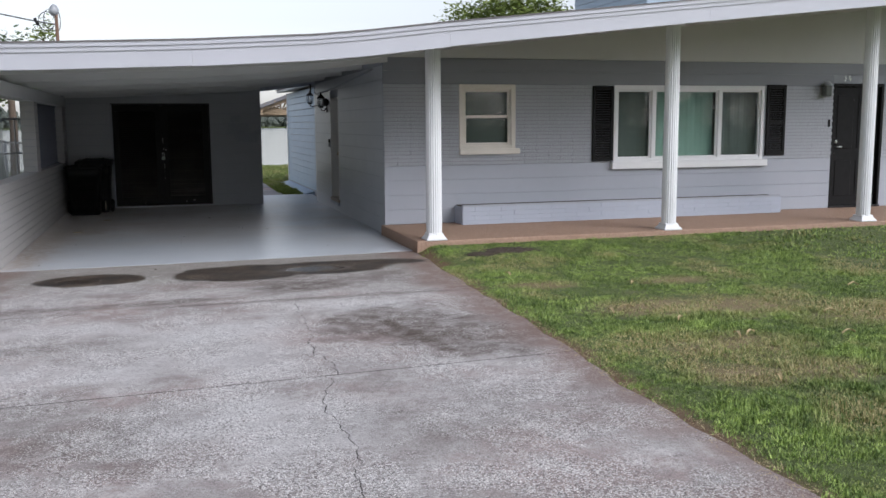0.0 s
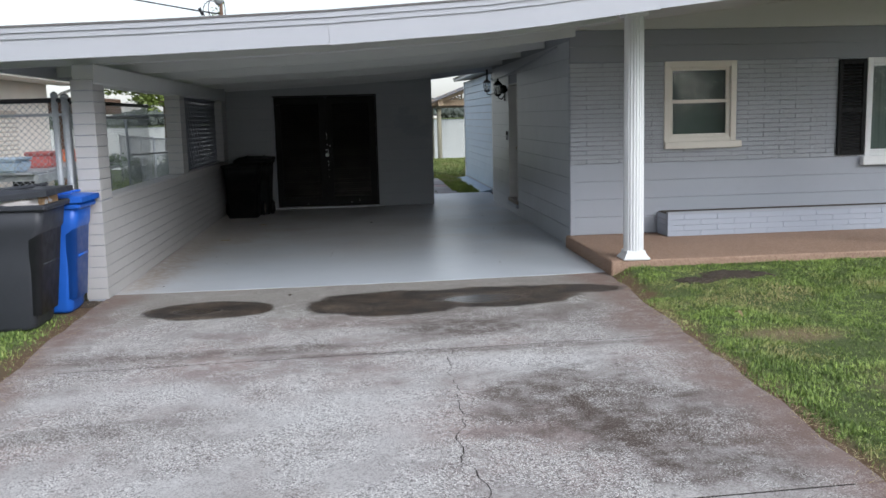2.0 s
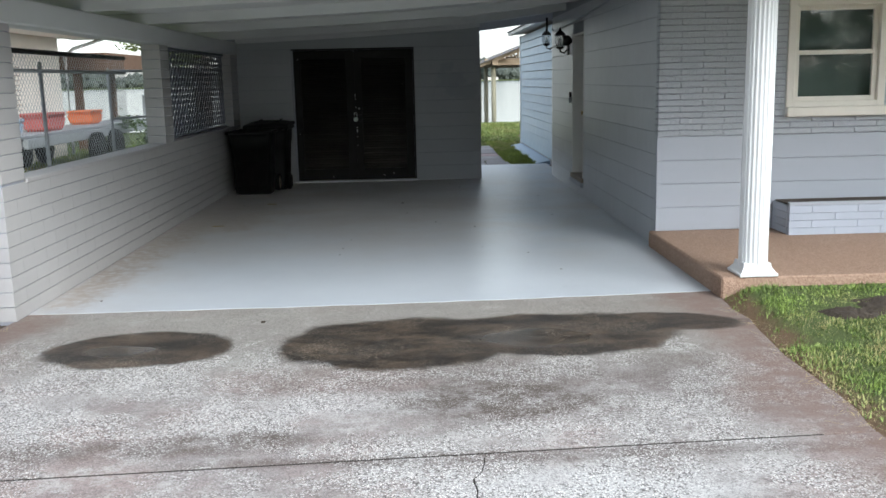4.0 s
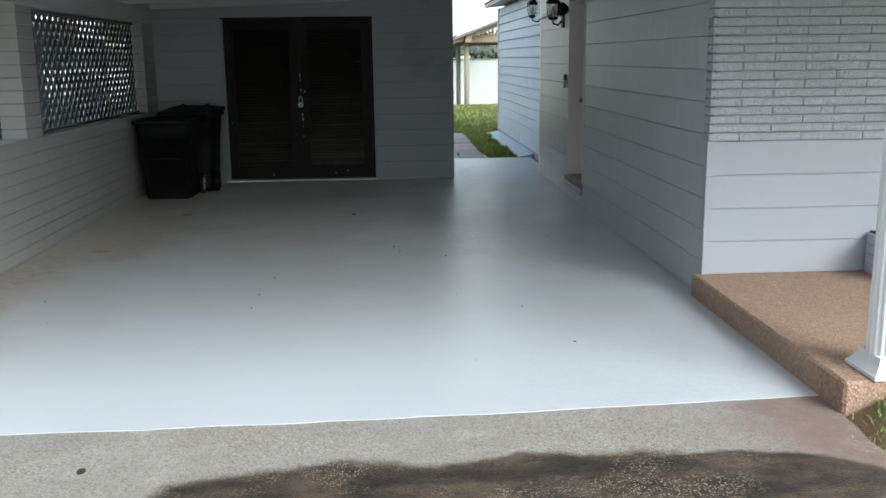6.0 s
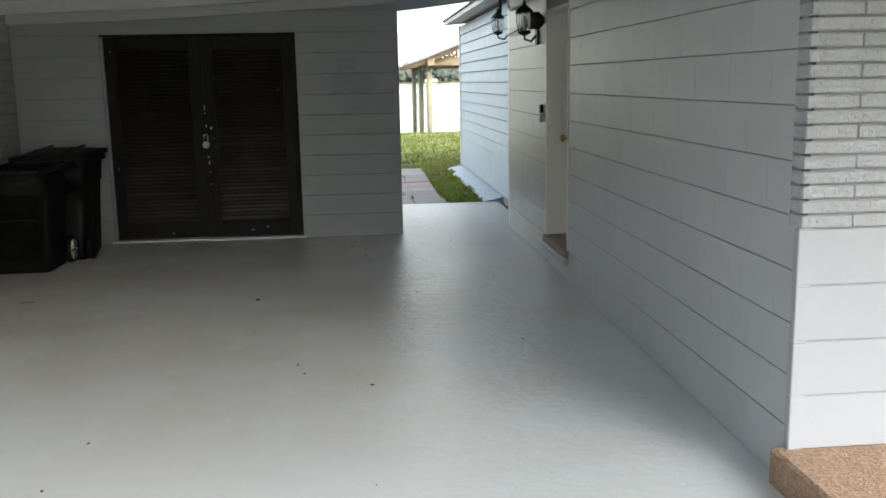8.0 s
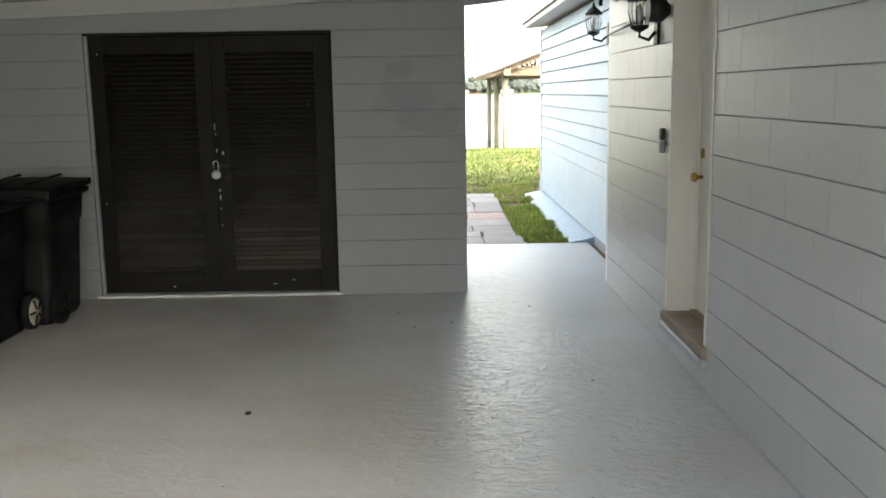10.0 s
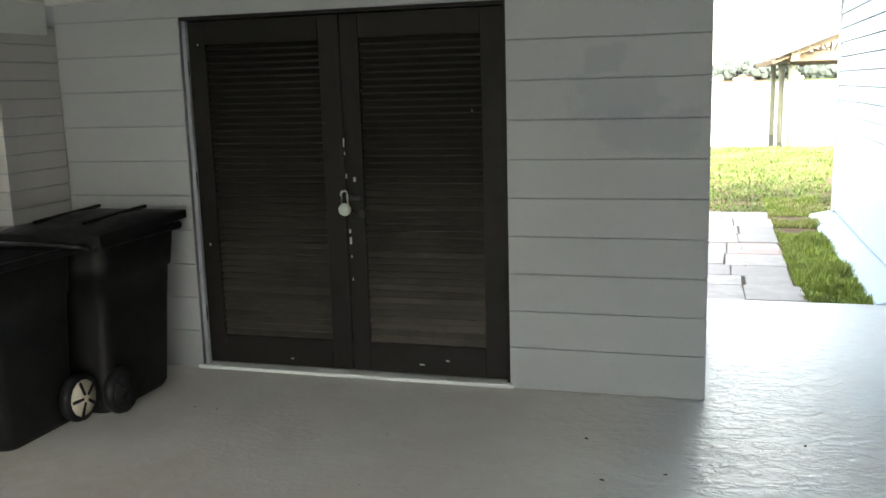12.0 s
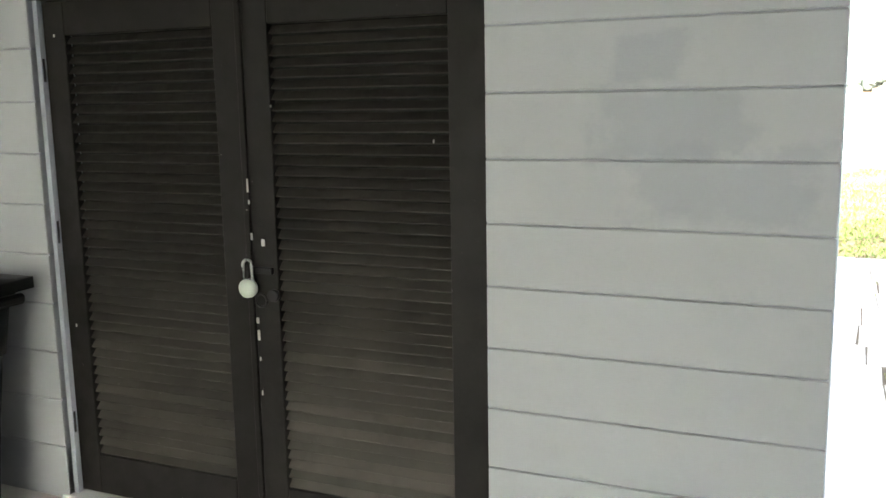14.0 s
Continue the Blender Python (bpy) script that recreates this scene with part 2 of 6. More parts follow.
def drive_mat():
    """Worn exposed-shell concrete with wet patches, tyre stains and a reddish edge."""
    m = Mat("driveway_concrete", 0.8)
    col = m.mix(m.noise(1.1, 6, 0.65), (0.3, 0.275, 0.262), (0.48, 0.452, 0.435))
    col = m.mix(m.ramp(m.noise(0.8, 6, 0.65), 0.45, 0.62, 0, 0.75), col, (0.33, 0.25, 0.23))
    col = m.mix(m.ramp(m.noise(0.45, 5, 0.6), 0.5, 0.64, 0, 0.6), col, (0.25, 0.215, 0.21))
    col = m.mix(m.ramp(m.noise(3.1, 6, 0.7), 0.5, 0.66, 0, 0.6), col, (0.6, 0.58, 0.56))
    # pale shells where the surface has worn, dark pits between them
    place = m.n.new("ShaderNodeSeparateXYZ")
    m.l.new(m.pos, place.inputs[0])
    col = m.mix(m.ramp(m.noise(2.0, 7, 0.75), 0.5, 0.62, 0, 0.6), col, (0.23, 0.19, 0.178))
    for a, k in (((0.2, 7.6, 0.5, 0.45, 0.6, 2, 1.2), 0.6), ((-0.8, 7.9, 0.7, 0.3, 0.6, 2, 1.2), 0.5), ((1.5, 8.25, 0.6, 0.25, 0.6, 2, 1.0), 0.65), ((-0.7, 6.5, 0.6, 0.4, 0.6, 2, 1.2), 0.5), ((1.6, 5.2, 0.7, 0.4, 0.6, 2, 1.2), 0.5), ((0.4, 6.6, 0.35, 0.9, 0.6, 2, 1.2), 0.45), ((0.3, 5.1, 0.7, 0.5, 0.6, 2, 1.2), 0.5), ((0.6, 9.35, 0.9, 0.15, 0.6, 2, 1.0), 0.5)):
        col = m.mix(m.math("MULTIPLY", m.spot(*a), k), col, (0.62, 0.61, 0.6))
    band = m.math("MULTIPLY", m.ramp(m.math("ADD", place.outputs[1], m.math("MULTIPLY", m.noise(2.2, 5), 0.8)), 9.9, 10.7), m.ramp(m.noise(5, 5), 0.25, 0.6, 0.6, 1.0))
    col = m.mix(m.math("MULTIPLY", band, 0.75), col, (0.27, 0.255, 0.225))
    worn = m.math("MULTIPLY", m.ramp(m.noise(1.35, 7, 0.72), 0.4, 0.58), m.ramp(place.outputs[1], 10.9, 10.2, 0.2, 1.0))
    shell = m.speckle(100)
    pick = m.n.new("ShaderNodeSeparateColor")
    m.l.new(shell.outputs["Color"], pick.inputs[0])
    grain = m.math("MULTIPLY", m.ramp(shell.outputs["Distance"], 0.5, 0.25), m.ramp(pick.outputs[0], 0.25, 0.4))
    pit = m.math("MULTIPLY", m.ramp(shell.outputs["Distance"], 0.35, 0.6), m.ramp(pick.outputs[1], 0.4, 0.7))
    col = m.mix(m.math("MULTIPLY", pit, m.ramp(worn, 0, 1, 0.35, 0.9)), col, (0.1, 0.088, 0.082))
    col = m.mix(m.math("MULTIPLY", grain, m.ramp(worn, 0, 1, 0.1, 1.0)), col, (0.9, 0.875, 0.83))
    flecks = m.math("MULTIPLY", m.ramp(m.noise(46, 4, 0.7), 0.52, 0.6), m.ramp(worn, 0, 1, 0.05, 0.6))
    col = m.mix(flecks, col, (0.68, 0.67, 0.66))
    col = m.mix(m.ramp(m.noise(26, 5, 0.75), 0.57, 0.68, 0, 0.5), col, (0.14, 0.122, 0.115))
    col = m.mix(m.ramp(m.noise(150, 2), 0.62, 0.72, 0, 0.5), col, (0.09, 0.08, 0.075))
    stain = (0.08, 0.057, 0.044)
    for a, k in (
        ((1.65, 7.35, 0.55, 0.7, 0.7, 2.6, 0.7), 0.85), ((2.15, 6.75, 0.5, 0.55, 0.7, 2.8, 0.7), 0.8), ((1.72, 6.95, 0.07, 0.8, 0.4, 3.0, 0.7, 12), 1.0), ((1.2, 9.35, 0.5, 0.25, 0.5, 2.5, 0.7), 0.8),
        ((1.3, 9.6, 1.3, 0.5, 0.6, 1.5, 1.2), 0.55), ((-0.7, 8.85, 1.3, 0.13, 0.6, 1.5, 0.9, 3), 0.7), ((1.4, 8.66, 1.5, 0.06, 0.5, 3.0, 0.9, 0), 0.6), ((-1.0, 7.3, 0.45, 0.12, 0.8, 2.0, 1.0, 10), 0.55), ((0.05, 8.95, 0.13, 0.07, 0.3, 4.0, 0.6), 0.7),
        ((-0.7, 5.3, 0.8, 0.6, 0.7, 1.2, 1.3), 0.5), ((1.7, 5.0, 0.9, 0.5, 0.7, 1.3, 1.4), 0.45), ((0.2, 3.4, 1.4, 0.5, 0.8, 1.0, 1.4), 0.5), ((-1.2, 3.0, 0.7, 0.9, 0.8, 1.0, 1.4), 0.5),
    ):
        col = m.mix(m.math("MULTIPLY", m.math("MULTIPLY", m.spot(*a), k), m.math("MULTIPLY", m.ramp(m.noise(7, 6, 0.75), 0.35, 0.6, 0.3, 1.0), m.math("SUBTRACT", 1.0, m.math("MULTIPLY", grain, 0.6)))), col, stain)
    sep = m.n.new("ShaderNodeSeparateXYZ")
    m.l.new(m.pos, sep.inputs[0])
    wob = m.math("MULTIPLY", m.noise(1.4, 5), 0.8)
    red = m.ramp(m.math("ADD", sep.outputs[0], wob), 2.62, 3.1)
    red2 = m.ramp(m.math("SUBTRACT", sep.outputs[0], wob), -1.9, -2.3)
    edge = m.math("MULTIPLY", m.math("MAXIMUM", red, red2), m.ramp(m.noise(7, 6, 0.7), 0.25, 0.6, 0.4, 1.0))
    col = m.mix(m.math("MULTIPLY", edge, 0.85), col, (0.21, 0.14, 0.115))
    # wet patches
    wet = m.spot(-0.88, 10.4, 0.56, 0.38, 0.12, 3.0, 0.14, 4)
    for a in ((0.72, 10.42, 0.78, 0.53, 0.14, 2.5, 0.16, 4), (1.6, 10.5, 0.8, 0.48, 0.16, 2.5, 0.16, 0), (2.3, 10.7, 0.58, 0.23, 0.2, 3.0, 0.2, -6)):
        wet = m.math("MAXIMUM", wet, m.spot(*a))
    wetcol = m.mix(m.ramp(m.noise(3.2, 7, 0.7, m.scaled(0.8, 1.6, 1)), 0.38, 0.66), (0.014, 0.0108, 0.009), (0.1, 0.072, 0.05))
    wetcol = m.mix(m.math("MULTIPLY", grain, m.ramp(m.noise(2.1, 6, 0.7), 0.46, 0.62, 0.05, 0.75)), wetcol, (0.42, 0.35, 0.27))
    wetcol = m.mix(m.ramp(m.noise(12, 6, 0.75), 0.5, 0.68, 0, 0.75), wetcol, (0.012, 0.01, 0.009))
    col = m.mix(m.math("MULTIPLY", wet, 0.96), col, wetcol)
    m.color(col)
    pool = m.math("MAXIMUM", m.spot(1.5, 10.42, 0.38, 0.19, 0.2, 3, 0.6), m.spot(-1.0, 10.38, 0.22, 0.12, 0.2, 3, 0.4))
    m.rough(m.math("SUBTRACT", m.math("SUBTRACT", 0.82, m.math("MULTIPLY", wet, 0.35)), m.math("MULTIPLY", pool, 0.28)))
    calm = m.math("SUBTRACT", 1.0, m.math("MULTIPLY", pool, 0.92))
    h = m.math("ADD", m.math("MULTIPLY", m.noise(8, 5), 0.4), m.math("ADD", m.math("MULTIPLY", shell.outputs["Distance"], -0.5), m.math("MULTIPLY", m.noise(120, 4), 0.5)))
    return m.bump(m.math("MULTIPLY", h, calm), 0.45, 0.008).m


M_drive = drive_mat()


def aggregate_mat():
    m = Mat("brown_aggregate", 0.75)
    v = m.speckle(95)
    col = m.mix(m.noise(3, 5), (0.28, 0.175, 0.12), (0.4, 0.26, 0.185))
    grain = m.mix(v.outputs["Color"], (0.16, 0.09, 0.055), (0.56, 0.4, 0.3))
    col = m.mix(0.55, col, grain)
    m.color(col)
    return m.bump(v.outputs["Distance"], 0.8, 0.006).m


M_aggregate = aggregate_mat()


DRY = ((3.55, 8.75, 0.35, 0.2), (4.1, 7.4, 0.55, 0.35), (4.75, 7.2, 0.6, 0.4), (3.95, 5.95, 0.5, 0.35), (3.5, 5.25, 0.35, 0.25), (4.1, 5.2, 0.4, 0.25), (5.9, 6.6, 0.8, 0.45), (5.0, 8.6, 0.4, 0.2))


def dryness(m):
    d = None
    for cx, cy, rx, ry in DRY:
        one = m.spot(cx, cy, rx, ry, 0.4, 2.5, 1.4)
        d = one if d is None else m.math("MAXIMUM", d, one)
    return d


def lawn_mat():
    m = Mat("lawn_soil", 0.95)
    col = m.mix(m.noise(1.2, 6), (0.08, 0.105, 0.035), (0.115, 0.15, 0.045))
    col = m.mix(m.ramp(m.noise(0.6, 5), 0.55, 0.7, 0, 0.5), col, (0.18, 0.16, 0.08))
    col = m.mix(m.math("MULTIPLY", dryness(m), 0.75), col, (0.3, 0.215, 0.125))
    # brown earth along both driveway edges
    sep = m.n.new("ShaderNodeSeparateXYZ")
    m.l.new(m.pos, sep.inputs[0])
    wob = m.math("MULTIPLY", m.math("SUBTRACT", m.noise(2.5, 5), 0.5), 0.35)
    lean = m.math("MULTIPLY", sep.outputs[1], 0.052)
    east = m.ramp(m.math("ADD", m.math("SUBTRACT", sep.outputs[0], lean), wob), 2.62, 2.4)
    west = m.ramp(m.math("ADD", m.math("ADD", sep.outputs[0], lean), wob), -1.8, -1.5)
    col = m.mix(m.math("MULTIPLY", m.math("MINIMUM", east, west), 0.9), col, (0.17, 0.1, 0.06))
    m.color(col)
    return m.bump(m.noise(40, 6, 0.7), 0.9, 0.03).m


M_lawn = lawn_mat()


def blade_mat(name, a, b, dry):
    m = Mat(name, 0.6)
    col = m.mix(m.island(), a, b)
    col = m.mix(m.ramp(m.noise(0.9, 5, 0.6), 0.42, 0.62, 0, 0.45), col, tuple(v * 0.6 for v in a))
    col = m.mix(m.ramp(m.noise(4.5, 5, 0.6), 0.5, 0.68, 0, 0.6), col, tuple(v * 0.55 for v in a))
    col = m.mix(m.ramp(m.noise(16, 4, 0.6), 0.5, 0.66, 0, 0.55), col, tuple(v * 0.4 for v in a))
    col = m.mix(m.ramp(m.noise(7.5, 4, 0.6), 0.55, 0.7, 0, 0.4), col, tuple(v * 1.3 for v in b))
    col = m.mix(m.math("MULTIPLY", m.ramp(m.noise(0.75, 4, 0.5, m.scaled(1.3, 1, 1)), 0.5, 0.66), m.ramp(m.island(), 0.2, 0.7)), col, dry)
    col = m.mix(m.math("MULTIPLY", dryness(m), m.ramp(m.island(), 0.1, 0.6, 0.1, 0.75)), col, dry)
    m.color(col)
    m.b.inputs["Subsurface Weight"].default_value = 0.0
    return m.m


M_blade = blade_mat("grass_blade", (0.09, 0.165, 0.03), (0.45, 0.58, 0.15), (0.48, 0.4, 0.2))
M_bladeback = blade_mat("back_grass_blade", (0.13, 0.2, 0.04), (0.26, 0.32, 0.08), (0.4, 0.35, 0.16))
M_strip = blade_mat("strip_grass_blade", (0.2, 0.27, 0.04), (0.42, 0.48, 0.1), (0.45, 0.4, 0.18))
M_leaf = simple("leaf", (0.05, 0.085, 0.025), 0.55, var=0.4, scale=2)
M_leafbright = simple("sunlit_leaf", (0.15, 0.2, 0.04), 0.55, var=0.35, scale=2)
M_bark = simple("bark", (0.12, 0.09, 0.065), 0.9, var=0.3, scale=10, bump=0.8, dist=0.02)
M_farwood = simple("far_wood", (0.085, 0.1, 0.085), 0.9, var=0.4, scale=0.12, bump=0.3)
M_stone = simple("flagstone", (0.36, 0.335, 0.33), 0.75, var=0.45, scale=6, bump=0.5, dist=0.008, per_piece=0.9)
M_pinkstone = simple("pink_flagstone", (0.4, 0.29, 0.28), 0.75, var=0.2, scale=3, bump=0.5, dist=0.008)
M_asphalt = simple("asphalt", (0.05, 0.05, 0.052), 0.9, var=0.25, scale=2, bump=0.6, dist=0.01)


def water_mat():
    m = Mat("lake_water", 0.12)
    m.color((0.03, 0.045, 0.045))
    m.b.inputs["IOR"].default_value = 1.33
    return m.bump(m.noise(1.5, 4, 0.6, m.scaled(0.4, 1.6, 1)), 0.12, 0.05).m


M_water = water_mat()


# ---- mesh helpers ----
def box_bm(lo, hi, bevel=0.0, bm=None, seg=1):
    out = bm or bmesh.new()
    x0, y0, z0 = lo
    x1, y1, z1 = hi
    vs = [out.verts.new(p) for p in ((x0, y0, z0), (x1, y0, z0), (x1, y1, z0), (x0, y1, z0), (x0, y0, z1), (x1, y0, z1), (x1, y1, z1), (x0, y1, z1))]
    fs = [out.faces.new([vs[i] for i in f]) for f in ((0, 3, 2, 1), (4, 5, 6, 7), (0, 1, 5, 4), (1, 2, 6, 5), (2, 3, 7, 6), (3, 0, 4, 7))]
    if bevel:
        bmesh.ops.bevel(out, geom=list({e for f in fs for e in f.edges}), offset=bevel, segments=seg, affect="EDGES", clamp_overlap=True)
    return out


def tube_bm(points, r, sides=10, bm=None, taper=None, caps=True):
    """A round bar along a row of points; taper gives a radius for each."""
    out = bm or bmesh.new()
    pts = [Vector(p) for p in points]
    rings = []
    for i, p in enumerate(pts):
        d = (pts[min(i + 1, len(pts) - 1)] - pts[max(i - 1, 0)]).normalized()
        side = d.cross(Vector((0, 0, 1)))
        if side.length < 1e-3:
            side = Vector((1, 0, 0))
        side.normalize()
        up = side.cross(d)
        rr = taper[i] if taper else r
        rings.append([out.verts.new(p + rr * (math.cos(a) * side + math.sin(a) * up)) for a in (2 * math.pi * k / sides for k in range(sides))])
    for a, b in zip(rings, rings[1:]):
        for k in range(sides):
            f = out.faces.new((a[k], a[(k + 1) % sides], b[(k + 1) % sides], b[k]))
            f.smooth = True
    if caps:
        out.faces.new(rings[0])
        out.faces.new(list(reversed(rings[-1])))
    return out


def lathe_bm(profile, sides=16, bm=None, centre=(0, 0, 0), axis="z"):
    """A turned body: profile rows of (radius, height)."""
    out = bm or bmesh.new()
    rings = []
    for r, h in profile:
        ring = []
        for k in range(sides):
            a = 2 * math.pi * k / sides
            p = (r * math.cos(a), r * math.sin(a), h)
            if axis == "x":
                p = (h, r * math.cos(a), r * math.sin(a))
            elif axis == "y":
                p = (r * math.cos(a), h, r * math.sin(a))
            ring.append(out.verts.new(Vector(p) + Vector(centre)))
        rings.append(ring)
    for a, b in zip(rings, rings[1:]):
        for k in range(sides):
            f = out.faces.new((a[k], a[(k + 1) % sides], b[(k + 1) % sides], b[k]))
            f.smooth = True
    out.faces.new(rings[0])
    out.faces.new(list(reversed(rings[-1])))
    return out


def prism_bm(outline, a, b, axis="y", bm=None):
    """A flat outline pushed from a to b along an axis."""
    out = bm or bmesh.new()

    def at(p, v):
        return {"x": (v, p[0], p[1]), "y": (p[0], v, p[1]), "z": (p[0], p[1], v)}[axis]

    one, two = [out.verts.new(at(p, a)) for p in outline], [out.verts.new(at(p, b)) for p in outline]
    n = len(outline)
    out.faces.new(one), out.faces.new(list(reversed(two)))
    for i in range(n):
        out.faces.new((one[i], two[i], two[(i + 1) % n], one[(i + 1) % n]))
    return out


def part(name, bm, material, parent=None, label="", category="", kind="", group="", sharp=False):
    bmesh.ops.recalc_face_normals(bm, faces=bm.faces)
    me = bpy.data.meshes.new(name)
    bm.to_mesh(me)
    bm.free()
    me.materials.append(material)
    ob = new(name, me)
    if parent:
        ob.parent = parent
    return tagged(ob, label, category, group, kind)


def thing(name, label, category, at=(0, 0, 0), group="", kind="", turn=0.0):
    ob = new(name)
    ob.empty_display_size = 0.1
    ob.matrix_world = pose(*at, 0, 0, turn)
    return tagged(ob, label, category, group, kind)


def structure(name, bm, material, label, category=""):
    return part(name, bm, material, None, label, category or name.split("_")[0], "structure")


PIECES = {}


def piece(name, size, at, material, parent, bevel=0.004):
    """One block, brick or slat: an object of its own on a mesh shared by all of its size."""
    key = (name, tuple(round(v, 3) for v in size), material.name)
    if key not in PIECES:
        bm = box_bm(tuple(-v / 2 for v in size), tuple(v / 2 for v in size), bevel)
        bmesh.ops.recalc_face_normals(bm, faces=bm.faces)
        me = bpy.data.meshes.new(name)
        bm.to_mesh(me)
        bm.free()
        me.materials.append(material)
        PIECES[key] = me
    ob = new(name, PIECES[key])
    ob.parent = parent
    ob.location = at
    return ob


# ---- plan, in metres ----
XL, XH, XS = -1.925, 2.968, 1.807      # low wall's face, house's side wall, shed's free corner
YF, YS, YE = 13.247, 19.43, 19.70      # house front, shed front, end of the block side wall
ZP = 0.145                             # porch
COURSE = 0.2025
ROOF = [(-2.87, 2.13), (-1.24, 2.173), (0.25, 2.23), (1.55, 2.306), (2.1, 2.36), (3.0, 2.47), (4.5, 2.63), (6.78, 2.88), (8.9, 3.095), (14.0, 3.6)]


def eave(x):
    return float(np.interp(x, [p[0] for p in ROOF], [p[1] for p in ROOF]))


# ---- ground ----
def lawn_z(x, y):
    """The lawn's height: it banks up to the porch."""
    rise = np.clip((np.asarray(y) - 9.6) / 1.6, 0, 1) ** 1.5 * np.clip((np.asarray(x) - 2.85) / 0.25, 0, 1)
    return np.where((np.asarray(y) < 11.24) & (np.asarray(x) < 14.1), 0.11 * rise, 0.0)


def ground():
    bm = bmesh.new()
    xs = [-400, -60, -20, -8, -1.9, 2.75, 2.85, 3.1, 14, 14.2, 30, 80, 400]
    ys = [-400, -60, -10, -6.5, 0, 5, 9.6, 10.1, 10.6, 11.22, 11.26, 21, 30, 37.5, 38.9, 40.2]

    def z(x, y):
        return -0.03 + float(lawn_z(x, y)) if y < 38 else (-0.1 if y < 39.5 else -1.2)

    grid = [[bm.verts.new((x, y, z(x, y))) for x in xs] for y in ys]
    for a, b in zip(grid, grid[1:]):
        for k in range(len(xs) - 1):
            bm.faces.new((a[k], a[k + 1], b[k + 1], b[k]))
    structure("ground", bm, M_lawn, "patchy green lawn with bare dry spots", "lawn")
    bm = bmesh.new()
    bm.faces.new([bm.verts.new(p) for p in ((-3000, 39, -0.55), (3000, 39, -0.55), (3000, 4000, -0.55), (-3000, 4000, -0.55))])
    structure("water", bm, M_water, "still pale lake reflecting the white sky", "lake")
    structure("road", box_bm((-60, -14, -0.3), (60, -7, -0.02)), M_asphalt, "grey asphalt street behind the driveway", "road")


ground()


def blades(name, areas, count, h, material, label, seed, lean=0.6, width=0.0075):
    """Loose blades of grass over the given areas (x0, x1, y0, y1 or a test)."""
    rng = np.random.default_rng(seed)
    total = sum((a[1] - a[0]) * (a[3] - a[2]) for a in areas)
    pts = []
    for a in areas:
        n = int(count * (a[1] - a[0]) * (a[3] - a[2]) / total)
        p = np.stack([rng.uniform(a[0], a[1], n), rng.uniform(a[2], a[3], n)], 1)
        pts.append(p[a[4](p[:, 0], p[:, 1], rng)] if len(a) > 4 else p)
    p = np.concatenate(pts)
    n = len(p)
    hh = h * rng.uniform(0.4, 1.35, n)
    # tufts: the growth swells and thins in clumps
    for f, k in ((2.1, 0.3), (5.3, 0.35), (11.7, 0.35), (21.0, 0.25)):
        hh = hh * (1 + k * np.sin(f * p[:, 0] + 2 * np.sin(f * 0.7 * p[:, 1])) * np.sin(f * 1.1 * p[:, 1] + 1.7 * np.sin(f * 0.6 * p[:, 0])))
    ang, tilt = rng.uniform(0, 2 * math.pi, n), rng.uniform(0.1, lean + 0.6, n)
    w = width * rng.uniform(0.7, 1.5, n)
    base = np.concatenate([p, (lawn_z(p[:, 0], p[:, 1]) - 0.035)[:, None]], 1)
    side = np.stack([-np.sin(ang), np.cos(ang), np.zeros(n)], 1) * w[:, None]
    tip = base + np.stack([np.cos(ang) * np.sin(tilt) * hh, np.sin(ang) * np.sin(tilt) * hh, np.cos(tilt) * hh], 1)
    verts = np.stack([base - side, base + side, tip], 1).reshape(-1, 3)
    me = bpy.data.meshes.new(name)
    me.vertices.add(3 * n), me.loops.add(3 * n), me.polygons.add(n)
    me.vertices.foreach_set("co", verts.ravel())
    me.loops.foreach_set("vertex_index", np.arange(3 * n, dtype=np.int32))
    me.polygons.foreach_set("loop_start", np.arange(0, 3 * n, 3, dtype=np.int32))
    me.update(calc_edges=True)
    me.materials.append(material)
    return tagged(new(name, me), label, "grass", "", "stuff")


def edge_right(y):
    return np.interp(y, [3.3, 5.1, 6.2, 7.5, 9.3, 11.3], [2.58, 2.6, 2.69, 2.76, 2.82, 2.93])


def edge_left(y):
    return np.interp(y, [3.0, 5.8, 6.3, 7.6, 9.6, 11.3], [-1.6, -1.66, -1.75, -1.82, -1.95, -1.96])


def bare(x, y):
    """How thin the lawn is at a place: dry patches."""
    d = np.zeros_like(x)
    for cx, cy, rx, ry in DRY + ((3.95, 10.78, 0.3, 0.14), (3.55, 10.62, 0.16, 0.1)):
        d = np.maximum(d, np.exp(-((x - cx) / rx) ** 2 - ((y - cy) / ry) ** 2))
    return d


def clump(x, y):
    """Thin places between tufts, 0 to 1."""
    a = np.sin(7.3 * x + 2.1 * np.sin(4.9 * y)) * np.sin(8.9 * y + 1.9 * np.sin(5.7 * x))
    b = np.sin(15.1 * x + 2.0 * np.sin(11 * y)) * np.sin(17.3 * y + 2.2 * np.sin(12.7 * x))
    return np.clip(0.8 * a + 0.7 * b, 0, 1)


def front_lawn(x, y, rng):
    return (x > edge_right(y) + rng.normal(0.1, 0.06, len(x)) + 0.06 * np.sin(y * 5 + 2 * np.sin(y * 2.3))) & (rng.uniform(0, 1, len(x)) > 0.6 * bare(x, y)) & (rng.uniform(0, 1, len(x)) > 0.75 * clump(x, y))


def left_lawn(x, y, rng):
    return (x < edge_left(y) - rng.normal(0.2, 0.1, len(x))) & ~((y > 10.55) & (x > -3.4))


